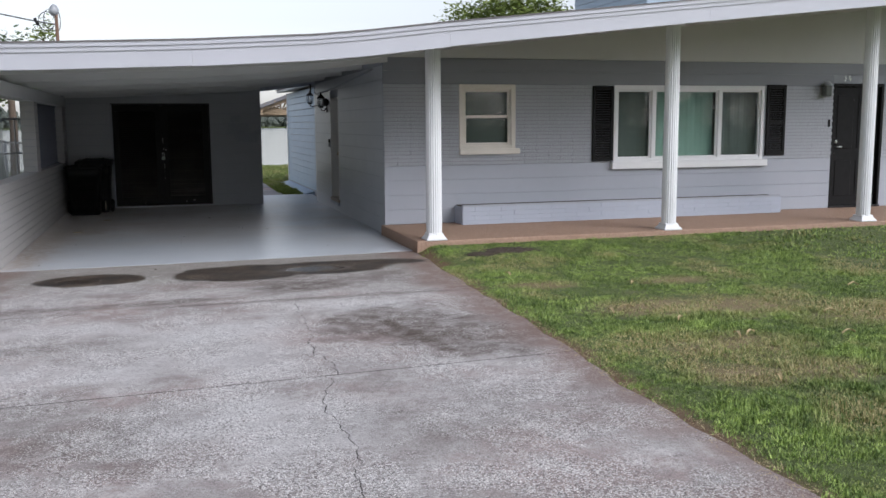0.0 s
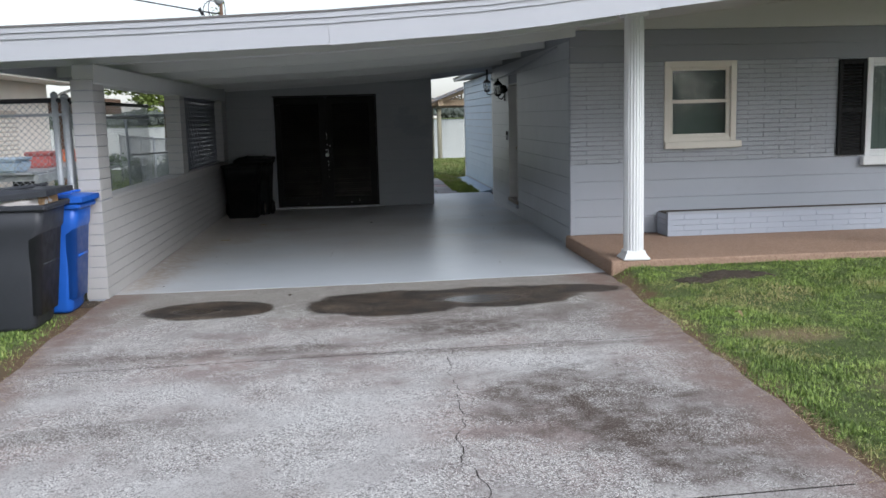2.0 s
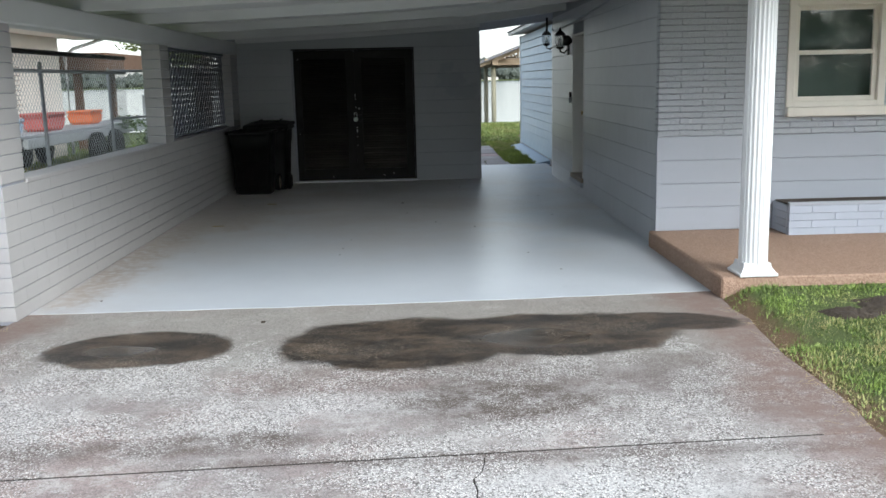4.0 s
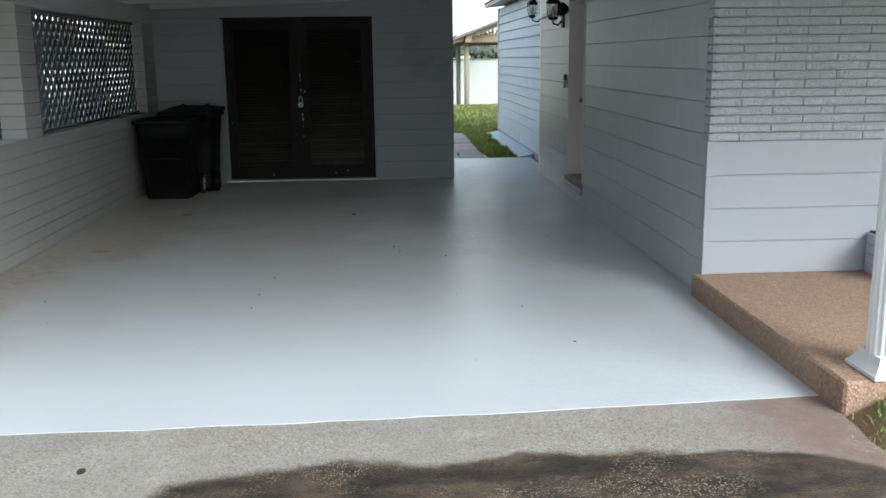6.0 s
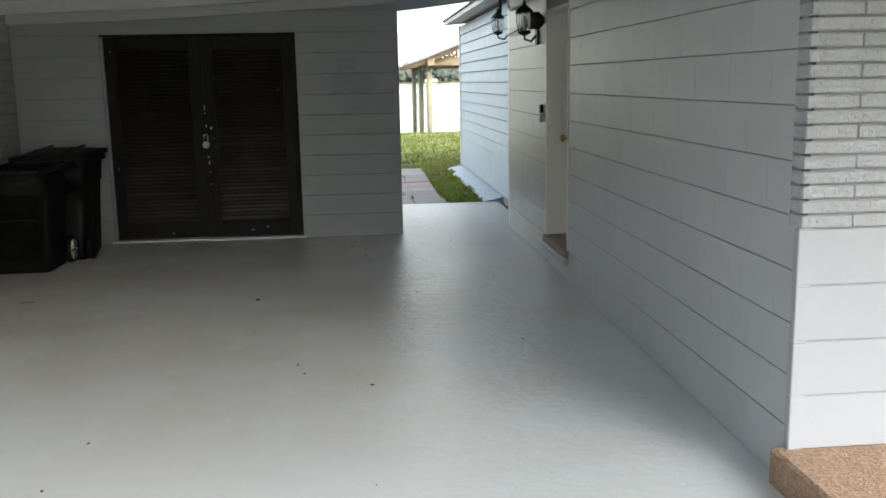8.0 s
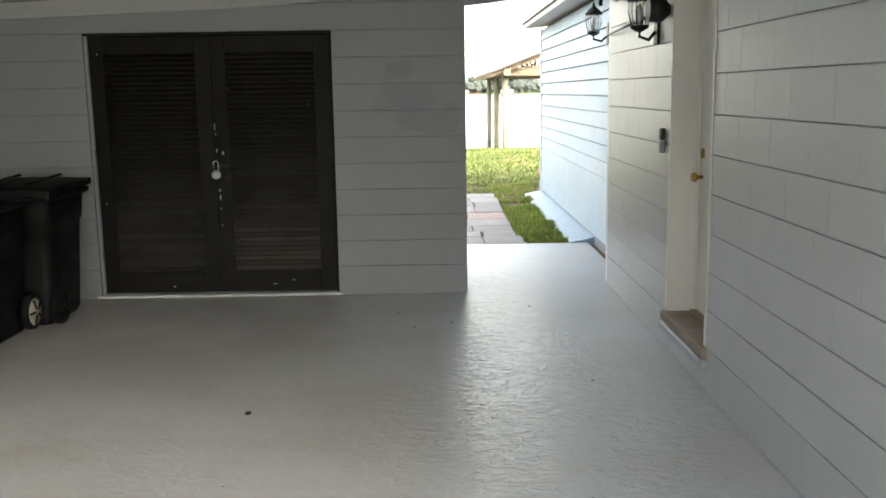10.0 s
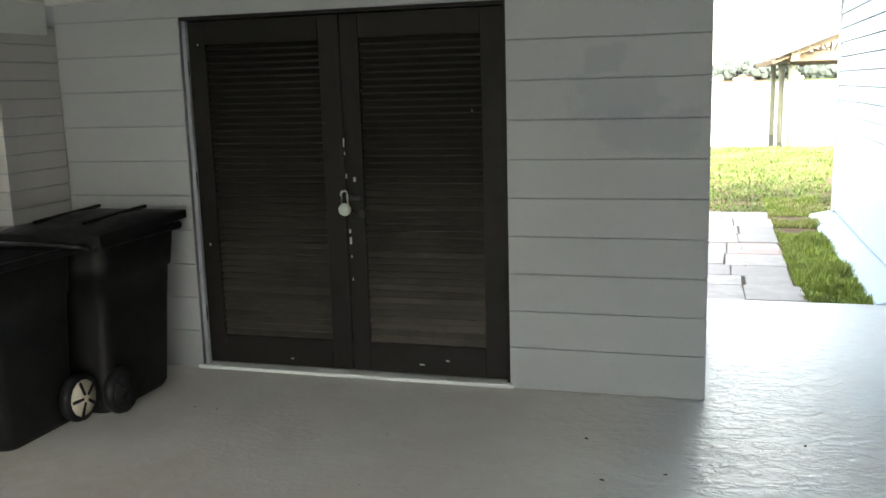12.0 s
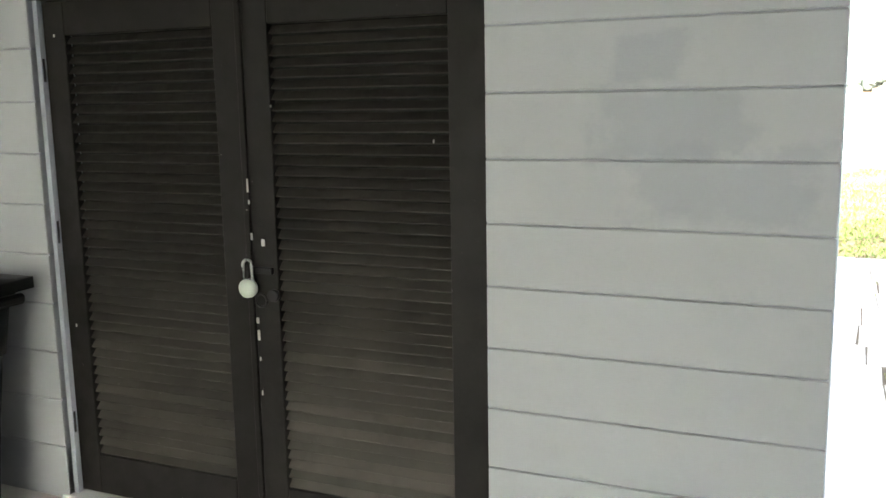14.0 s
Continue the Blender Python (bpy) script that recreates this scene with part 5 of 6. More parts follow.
# ---- rolling refuse carts; local x points to the cart's front ----
def cart(label, at, turn, length, width, height, material, lid, wheel_material, group, dark=M_blackplastic, emblem=False, shoulder=False):
    c = thing("refuse_cart", label, "bin", at, group, "", turn)
    L, W, H = length, width, height
    levels = [(0.0, 0.76, 0.8, 0.05), (0.03, 0.79, 0.83, 0.03), (0.55 * H, 0.87, 0.9, 0.02), (0.72 * H, 0.9, 0.93, 0.015), (0.725 * H, 0.94, 0.95, 0.012), (0.95 * H, 1.0, 0.985, 0.0)]
    if shoulder:
        levels = [(0.0, 0.7, 0.76, 0.05), (0.03, 0.73, 0.79, 0.04), (0.58 * H, 0.81, 0.86, 0.02), (0.7 * H, 0.84, 0.88, 0.015), (0.77 * H, 0.955, 0.955, 0.006), (0.95 * H, 1.0, 0.985, 0.0)]
    bm = bmesh.new()
    rings = []
    for z, a, b, shift in levels:
        hx, hy = L / 2 * a, W / 2 * b
        r = 0.06
        ring = []
        for cx, cy, a0 in ((hx - r, hy - r, 0), (-hx + r, hy - r, 90), (-hx + r, -hy + r, 180), (hx - r, -hy + r, 270)):
            for k in range(5):
                t = radians(a0 + 22.5 * k)
                ring.append(bm.verts.new((cx + r * math.cos(t) - shift, cy + r * math.sin(t), z)))
        rings.append(ring)
    n = len(rings[0])
    # inner skin, so that an open cart shows its hollow
    for z, a, b in ((0.95 * H, 0.955, 0.93), (0.12, 0.74, 0.76)):
        hx, hy, r = L / 2 * a, W / 2 * b, 0.05
        ring = []
        for cx, cy, a0 in ((hx - r, hy - r, 0), (-hx + r, hy - r, 90), (-hx + r, -hy + r, 180), (hx - r, -hy + r, 270)):
            for k in range(5):
                t = radians(a0 + 22.5 * k)
                ring.append(bm.verts.new((cx + r * math.cos(t), cy + r * math.sin(t), z)))
        rings.append(ring)
    for a, b in zip(rings, rings[1:]):
        for k in range(n):
            f = bm.faces.new((a[k], a[(k + 1) % n], b[(k + 1) % n], b[k]))
            f.smooth = True
    bm.faces.new(rings[0]), bm.faces.new(list(reversed(rings[-1])))
    body = part("cart_body", bm, material, c)
    bm = bmesh.new()
    for lo, hi in (((-L / 2 - 0.02, -W / 2 - 0.02, 0.92 * H), (L / 2 + 0.025, -W / 2 + 0.02, 0.965 * H)), ((-L / 2 - 0.02, W / 2 - 0.02, 0.92 * H), (L / 2 + 0.025, W / 2 + 0.02, 0.965 * H)), ((L / 2 - 0.01, -W / 2 + 0.02, 0.92 * H), (L / 2 + 0.025, W / 2 - 0.02, 0.965 * H)), ((-L / 2 - 0.02, -W / 2 + 0.02, 0.92 * H), (-L / 2 + 0.015, W / 2 - 0.02, 0.965 * H))):
        box_bm(lo, hi, 0.012, bm)
    part("rim", bm, material, c)
    part("grab_bar", tube_bm([(L * 0.41, -W * 0.3, 0.5 * H), (L * 0.41, W * 0.3, 0.5 * H)], 0.014, 8), material, c)
    part("handle", tube_bm([(-L / 2 - 0.01, -W * 0.42, 0.93 * H), (-L / 2 - 0.09, -W * 0.42, 0.955 * H), (-L / 2 - 0.09, W * 0.42, 0.955 * H), (-L / 2 - 0.01, W * 0.42, 0.93 * H)], 0.016, 8), material, c)
    for sy in (-1, 1):
        w = part("wheel", lathe_bm([(0.07, -0.028), (0.118, -0.026), (0.124, 0), (0.118, 0.026), (0.07, 0.028)], 20, None, (-L * 0.4, sy * (W / 2 - 0.005), 0.125), "y"), dark, c)
        part("hub", lathe_bm([(0.095, -0.004), (0.09, 0.004), (0.03, 0.012), (0.02, 0.014)] if sy > 0 else [(0.02, -0.014), (0.03, -0.012), (0.09, -0.004), (0.095, 0.004)], 16, None, (-L * 0.4, sy * (W / 2 + 0.025), 0.125), "y"), wheel_material, w)
        for k in range(5):
            a = k * 2 * math.pi / 5
            part("spoke", tube_bm([(-L * 0.4 + 0.02 * math.cos(a), sy * (W / 2 + 0.036), 0.125 + 0.02 * math.sin(a)), (-L * 0.4 + 0.09 * math.cos(a), sy * (W / 2 + 0.032), 0.125 + 0.09 * math.sin(a))], 0.009, 6), dark, w)
    part("axle", tube_bm([(-L * 0.4, -W / 2, 0.125), (-L * 0.4, W / 2, 0.125)], 0.012, 8), M_iron, c)
    if lid is not None:
        bm = bmesh.new()
        rows = []
        for u in np.linspace(0, 1, 7):
            x = -L / 2 - 0.03 + u * (L + 0.085)
            crown = 0.045 * math.sin(math.pi * min(1, u * 1.0))
            row = []
            for v in np.linspace(-1, 1, 7):
                row.append((x, v * (W / 2 + 0.028), crown * (1 - v ** 4) + 0.015))
            rows.append(row)
        top = [[bm.verts.new(p) for p in r] for r in rows]
        bot = [[bm.verts.new((p[0], p[1], -0.03)) for p in r] for r in rows]
        for g, flip in ((top, 0), (bot, 1)):
            for a, b in zip(g, g[1:]):
                for k in range(6):
                    f = bm.faces.new((a[k], a[k + 1], b[k + 1], b[k]))
                    f.smooth = not flip
        for i in range(6):
            bm.faces.new((top[i][0], top[i + 1][0], bot[i + 1][0], bot[i][0]))
            bm.faces.new((top[i][6], bot[i][6], bot[i + 1][6], top[i + 1][6]))
        for g in (0, 6):
            for k in range(6):
                bm.faces.new((top[g][k], bot[g][k], bot[g][k + 1], top[g][k + 1]))
        l = part("lid", bm, material, c)
        l.matrix_local = Matrix.Translation((-L / 2, 0, 0.985 * H)) @ pose(0, 0, 0, 0, -lid) @ Matrix.Translation((L / 2, 0, 0))
        for sy in (-0.25, 0.25):
            part("lid_rib", box_bm((-L * 0.38, sy * W - 0.012, 0.045), (L * 0.4, sy * W + 0.012, 0.064), 0.006), material, l)
    if emblem:
        for x0, x1, z0, z1 in ((-0.13, -0.1, 0.69, 0.715), (-0.1, -0.04, 0.69, 0.74), (-0.04, 0.0, 0.69, 0.76), (0.0, 0.06, 0.69, 0.735), (-0.12, 0.05, 0.665, 0.68), (-0.09, 0.03, 0.645, 0.655), (-0.14, 0.07, 0.62, 0.627)):
            part("emblem_bar", box_bm((x0 - 0.06, -W / 2 * 0.975 - 0.004, z0 * H), (x1 - 0.06, -W / 2 * 0.945, z1 * H), 0.002), simple_bar, c)
    return c


simple_bar = simple("faded_print", (0.2, 0.21, 0.23), 0.6, var=0.3, scale=40)
cart("black refuse cart without lid, dusty, beside the low wall", (-1.54, 18.24, 0), -90, 0.62, 0.6, 0.93, M_blackplastic, None, M_cream, "carport carts")
cart("black refuse cart with closed lid against the shed wall", (-1.4, 18.92, 0), 90, 0.7, 0.6, 0.95, M_blackplastic, 2.0, M_blackplastic, "carport carts")
cart("charcoal refuse cart overfull, its lid propped open on bags", (-2.46, 10.22, -0.02), 0, 0.82, 0.62, 1.06, M_greyplastic, 5.0, M_blackplastic, "driveway carts", emblem=True, shoulder=True)
cart("bright blue recycling cart with closed lid", (-2.3, 10.83, -0.02), 0, 0.62, 0.48, 1.0, M_blueplastic, 2.0, M_blackplastic, "driveway carts", shoulder=True)


def lump(name, at, size, material, label, category, seed, rough=0.18, sub=3):
    """A soft crumpled sack."""
    bm = bmesh.new()
    bmesh.ops.create_icosphere(bm, subdivisions=sub, radius=1.0)
    off = Vector((seed * 3.7, seed * 1.9, seed * 5.3))
    for v in bm.verts:
        k = 1 + rough * noise.noise(v.co * 1.7 + off) + rough * 0.6 * noise.noise(v.co * 4.1 + off)
        v.co = Vector((v.co.x * size[0] * k, v.co.y * size[1] * k, max(-0.5, v.co.z) * size[2] * k))
    for f in bm.faces:
        f.smooth = True
    ob = part(name, bm, material, None, label, category)
    ob.location = at
    return ob


lump("trash_bag", (-2.25, 10.1, 1.02), (0.2, 0.2, 0.1), M_bag, "crumpled white trash bag in the charcoal cart", "trash bag", 1)
lump("trash_bag", (-2.62, 10.15, 1.0), (0.2, 0.2, 0.09), M_card, "crumpled brown paper sack in the charcoal cart", "trash bag", 2)
part("cardboard_box", box_bm((-2.13, 9.98, 0.95), (-2.06, 10.35, 1.06), 0.006), M_card, None, "brown cardboard flap sticking out of the cart", "cardboard")


# ---- chain-link fences ----
def chain_link(a, b, z0, z1, label, rails, posts, mesh_step=0.062, dark=()):
    """Wire mesh between two ground points: diagonal wires, rails at given heights and posts at given shares of the run."""
    f = thing("chain_link_fence", label, "fence")
    ax, ay = a
    d = Vector((b[0] - ax, b[1] - ay, 0))
    run = d.length
    d.normalize()
    n = Vector((-d.y, d.x, 0))
    bm = bmesh.new()
    h = z1 - z0
    for sgn in (1, -1):
        s = -h
        while s < run:
            s0, s1 = max(0, s), min(run, s + h)
            if s1 - s0 > 0.02:
                za, zb = z0 + (s0 - s), z0 + (s1 - s)
                if sgn < 0:
                    za, zb = z0 + z1 - za, z0 + z1 - zb
                p, q = Vector((ax, ay, za)) + d * s0, Vector((ax, ay, zb)) + d * s1
                o = n * 0.002 * sgn
                w = 0.0022
                side = (q - p).normalized().cross(n) * w
                v = [bm.verts.new(x + o) for x in (p - side, p + side, q + side, q - side)]
                u = [bm.verts.new(x + o + n * w * 1.6) for x in (p, q)]
                bm.faces.new(v)
                bm.faces.new((v[0], u[0], u[1], v[3])), bm.faces.new((v[1], v[2], u[1], u[0]))
            s += mesh_step
    tagged(part("wire_mesh", bm, M_galv, f), kind="stuff")
    for z, r in rails:
        p = Vector((ax, ay, z))
        part("rail", tube_bm([p, p + d * run], r, 8), M_iron if z in dark else M_galv, f)
    for share, top, r in posts:
        p = Vector((ax, ay, -0.05)) + d * run * share
        post = part("post", tube_bm([p, p + Vector((0, 0, top + 0.05))], r, 10), M_galv, f)
        part("post_cap", lathe_bm([(r * 1.15, top - 0.02), (r * 1.1, top + 0.01), (r * 0.5, top + 0.03)], 10, None, (p.x, p.y, 0)), M_galv, post)
    return f


chain_link((-2.16, 11.22), (-6.2, 11.22), 0.05, 1.87, "galvanised chain-link fence with a dark top pipe", ((1.85, 0.022), (1.72, 0.014), (0.12, 0.014)), ((0.012, 1.88, 0.036), (0.035, 1.9, 0.03), (0.28, 1.74, 0.022), (0.62, 1.74, 0.022), (1.0, 1.88, 0.03)), dark=(1.85,))
chain_link((-2.45, 12.1), (-2.45, 15.6), 0.1, 1.86, "galvanised chain-link fence beside the low wall", ((1.86, 0.022), (1.7, 0.016)), ((0.0, 1.8, 0.022), (0.33, 1.75, 0.018)), dark=(1.86,))
gate = chain_link((-3.1, 17.0), (-2.3, 18.6), 0.1, 1.75, "galvanised chain-link gate with a middle rail", ((1.75, 0.018), (1.15, 0.014), (0.12, 0.016)), ((0.0, 1.76, 0.02), (1.0, 1.78, 0.022), (0.6, 1.75, 0.014)))
chain_link((-2.5, 19.0), (-6.5, 30.0), 0.1, 1.3, "galvanised chain-link fence running to the lake", ((1.3, 0.018),), tuple((k / 5, 1.32, 0.025) for k in range(6)), 0.09)

sign = thing("warning_sign", "yellow warning sign with dark lettering on the fence", "sign", (-3.3, 11.17, 1.0))
part("sign_plate", box_bm((-0.16, -0.004, 0.0), (0.16, 0.004, 0.22), 0.002), M_yellow, sign)
for line, z in (("ED", 0.125), ("OUT", 0.025)):
    cu = bpy.data.curves.new("word", "FONT")
    cu.body, cu.size, cu.extrude, cu.align_x = line, 0.105, 0.001, "RIGHT"
    ob = new("word_curve", cu)
    me = bpy.data.meshes.new_from_object(ob.evaluated_get(bpy.context.evaluated_depsgraph_get()))
    bpy.data.objects.remove(ob)
    me.materials.clear()
    me.materials.append(M_black)
    o = new("lettering", me)
    o.parent = sign
    o.matrix_local = pose(0.14, -0.006, z, 90)


# ---- neighbour's house and yard ----
def neighbour():
    h = thing("neighbour_house", "pale stucco neighbouring house with a low eave and gutter", "house")
    x1, y0, y1, top = -7.45, 13.0, 26.9, 2.75
    part("wall", box_bm((-16, y0, -0.1), (x1, y1, top)), M_neigh, h)
    part("block_screen", box_bm((x1 - 0.0, 22.4, 0.9), (x1 + 0.03, 24.6, 2.0)), M_neigh2, h)
    for i in range(10):
        for j in range(11):
            piece("screen_block", (0.02, 0.17, 0.075), (x1 + 0.035, 22.5 + 0.2 * j + (0.1 if i % 2 else 0), 0.97 + 0.1 * i), M_neigh, h)
    part("roof", prism_bm([(-6.6, 2.72), (-6.6, 2.86), (-11.7, 4.2), (-16.8, 2.86), (-16.8, 2.72)], y0 - 0.6, y1 + 1.0, "y"), M_shingle, h)
    part("soffit", box_bm((-7.4, y0 - 0.6, 2.68), (-6.62, y1 + 1.0, 2.715)), M_neigh, h)
    part("fascia", box_bm((-6.6, y0 - 0.6, 2.66), (-6.56, y1 + 1.02, 2.87)), M_neigh, h)
    part("gutter", tube_bm([(-6.5, y0 - 0.6, 2.82), (-6.5, y1 + 1.0, 2.8)], 0.06, 8), M_white, h)
    part("downpipe", tube_bm([(-6.5, y1 + 0.9, 2.75), (-7.2, y1 + 0.3, 2.45), (-7.34, y1 + 0.1, 2.3), (-7.34, y1 + 0.1, 0.0)], 0.04, 8), M_white, h)


M_neigh2 = simple("neighbour_screen", (0.5, 0.43, 0.36), 0.85, var=0.1)
neighbour()


def yard():
    t = thing("boat_trailer", "grey steel boat trailer loaded with plastic tubs", "trailer")
    for x in (-6.9, -5.7):
        part("side_rail", box_bm((x - 0.04, 20.5, 0.55), (x + 0.04, 28.5, 0.72), 0.008), M_galv, t)
    for y in (20.8, 22.5, 24.2, 26.0, 28.0):
        part("cross_bar", box_bm((-6.86, y - 0.04, 0.58), (-5.74, y + 0.04, 0.68)), M_galv, t)
    for y in (23.5, 24.6):
        for x in (-7.05, -5.55):
            part("wheel", lathe_bm([(0.2, -0.09), (0.33, -0.08), (0.35, 0), (0.33, 0.08), (0.2, 0.09)], 18, None, (x, y, 0.34), "x"), M_blackplastic, t)
    part("deck_board", box_bm((-6.8, 20.6, 0.72), (-5.8, 28.4, 0.76)), M_galv, t)
    for (x, y, sx, sy, sz), m, lab in (((-6.25, 22.7, 0.55, 0.9, 0.34), M_red, "faded red plastic tub on the trailer"), ((-6.5, 25.6, 0.55, 0.8, 0.3), M_orange, "orange plastic tub on the trailer"), ((-6.3, 20.9, 0.55, 0.9, 0.28), M_bluetub, "pale blue plastic tub on the trailer")):
        tub = thing("plastic_tub", lab, "tub", (x, y, 0.76), "yard tubs")
        bm = bmesh.new()
        lo = [bm.verts.new((a * sx * 0.42, b * sy * 0.42, 0)) for a, b in ((-1, -1), (1, -1), (1, 1), (-1, 1))]
        hi = [bm.verts.new((a * sx * 0.5, b * sy * 0.5, sz * 0.8)) for a, b in ((-1, -1), (1, -1), (1, 1), (-1, 1))]
        bm.faces.new(lo), bm.faces.new(list(reversed(hi)))
        for k in range(4):
            bm.faces.new((lo[k], lo[(k + 1) % 4], hi[(k + 1) % 4], hi[k]))
        bmesh.ops.bevel(bm, geom=list(bm.edges), offset=0.04, segments=2, affect="EDGES")
        part("tub_body", bm, m, tub)
        part("tub_lid", box_bm((-sx * 0.53, -sy * 0.53, sz * 0.78), (sx * 0.53, sy * 0.53, sz), 0.05, None, 2), m, tub)
    p = thing("timber_shelter", "brown timber shelter with a flat roof by the lake", "shelter")
    part("roof_slab", box_bm((-10.8, 28.6, 1.95), (-6.9, 32, 2.4), 0.02), M_darkwood, p)
    for x, y in ((-7.85, 29.1), (-10.5, 29.1), (-7.85, 31.7), (-10.5, 31.7)):
        part("post", box_bm((x - 0.09, y - 0.09, -0.05), (x + 0.09, y + 0.09, 1.95), 0.01), M_darkwood, p)


M_bluetub = simple("pale_blue_plastic", (0.4, 0.5, 0.62), 0.5, var=0.1)
M_darkwood = simple("dark_timber", (0.15, 0.09, 0.06), 0.8, var=0.25, scale=4, bump=0.4)
yard()


# ---- plants ----
def foliage(count, spread, leaf, rng, squash=1.0, clumps=14, gap=0.35):
    """Leaves gathered in uneven clumps about the origin."""
    centres = rng.normal(0, 0.5, (clumps, 3)) * np.array(spread)
    bm = bmesh.new()
    for _ in range(count):
        c = centres[rng.integers(clumps)] + rng.normal(0, gap, 3) * np.array(spread) * 0.55
        a, b = rng.uniform(0, 6.28), rng.uniform(-1.0, 1.0)
        u = Vector((math.cos(a), math.sin(a), b * 0.6)).normalized()
        w = u.cross(Vector((rng.normal(), rng.normal(), 1))).normalized()
        s = leaf * rng.uniform(0.6, 1.3)
        p = Vector(c)
        v = [bm.verts.new(q) for q in (p, p + u * s * 0.5 + w * s * 0.22, p + u * s, p + u * s * 0.5 - w * s * 0.22)]
        bm.faces.new(v)
    return bm


def tree(at, height, spread, count, leaf, material, label, seed, name="tree"):
    rng = np.random.default_rng(seed)
    t = thing(name, label, "tree", at)
    bm = bmesh.new()
    crown_z = height - spread[2] * 0.9
    tube_bm([(0, 0, -0.1), (0.05, 0.03, crown_z * 0.5), (0, 0.1, crown_z), (0.05, 0.1, crown_z + spread[2] * 0.7)], 0.1, 8, bm, [0.02 * height + 0.05, 0.017 * height + 0.03, 0.012 * height + 0.02, 0.02])
    for k in range(6):
        a = k * 1.05 + rng.uniform(-0.3, 0.3)
        z = crown_z * rng.uniform(0.75, 1.0)
        tube_bm([(0, 0.05, z), (math.cos(a) * spread[0] * 0.4, math.sin(a) * spread[1] * 0.4, z + spread[2] * 0.3), (math.cos(a) * spread[0] * 0.8, math.sin(a) * spread[1] * 0.8, z + spread[2] * 0.6)], 0.05, 6, bm, [0.05, 0.035, 0.015])
    part("trunk", bm, M_bark, t)
    cr = part("crown", foliage(count, spread, leaf, rng), material, t)
    cr.location = (0, 0.05, crown_z + spread[2] * 0.25)
    return t


tree((13.7, 35.0, 0), 6.8, (2.6, 2.2, 1.3), 7000, 0.2, M_leafbright, "broad green tree rising behind the house roof", 11)
tree((18.3, 36.0, 0), 7.0, (1.4, 1.4, 1.0), 1500, 0.26, M_leaf, "green tree behind the house roof", 12)
tree((-3.0, 25.6, 0), 4.0, (0.3, 0.3, 0.9), 700, 0.12, M_leafbright, "slim conical evergreen behind the carport", 13)
tree((-3.75, 25.2, 0), 3.75, (0.4, 0.4, 0.6), 420, 0.14, M_leaf, "small sparse tree behind the carport", 14)
tree((-6.0, 34.0, 0), 3.5, (1.6, 1.5, 0.8), 6000, 0.18, M_leafbright, "bright leafy tree beyond the low wall", 15)


def shrub(at, spread, count, leaf, material, label, seed):
    rng = np.random.default_rng(seed)
    s = thing("shrub", label, "shrub", at)
    bm = bmesh.new()
    for k in range(9):
        a = k * 0.7
        tube_bm([(0, 0, -0.05), (math.cos(a) * spread[0] * 0.25, math.sin(a) * spread[1] * 0.25, spread[2] * 0.7), (math.cos(a) * spread[0] * 0.6, math.sin(a) * spread[1] * 0.6, spread[2] * 1.5)], 0.012, 5, bm, [0.016, 0.011, 0.004])
    part("stem", bm, M_bark, s)
    cr = part("leaves", foliage(count, spread, leaf, rng), material, s)
    cr.location = (0, 0, spread[2] * 0.95)


shrub((-4.8, 26.0, 0), (0.75, 0.7, 0.45), 2200, 0.11, M_leaf, "loose dark green shrub behind the fence", 21)
shrub((-3.3, 12.6, 0), (0.6, 0.5, 0.3), 1200, 0.08, M_leaf, "low weedy shrub behind the chain-link fence", 23)


def street_trees():
    """A leafy belt across the street; the house's panes and black paint mirror it."""
    rng = np.random.default_rng(31)
    n = 42000
    x = rng.uniform(-75, 75, n)
    top = 6.5 + 1.6 * np.sin(0.21 * x) + 1.1 * np.sin(0.53 * x + 1) + 0.7 * np.sin(1.3 * x)
    z = top * rng.uniform(0, 1, n) ** 0.9
    c = np.stack([x, -18.5 + rng.normal(0, 1.3, n), z], 1)
    u = rng.normal(0, 1, (n, 3))
    u /= np.linalg.norm(u, axis=1)[:, None]
    w = np.cross(u, rng.normal(0, 1, (n, 3)))
    w /= np.linalg.norm(w, axis=1)[:, None]
    s = (0.5 * rng.uniform(0.6, 1.3, n))[:, None]
    verts = np.stack([c - u * s * 0.5, c + w * s * 0.28, c + u * s * 0.5, c - w * s * 0.28], 1).reshape(-1, 3)
    me = bpy.data.meshes.new("street_trees")
    me.from_pydata(verts.tolist(), [], np.arange(4 * n).reshape(-1, 4).tolist())
    me.materials.append(M_leaf)
    tagged(new("street_trees", me), "belt of leafy green trees across the street", "trees", "", "stuff")


street_trees()


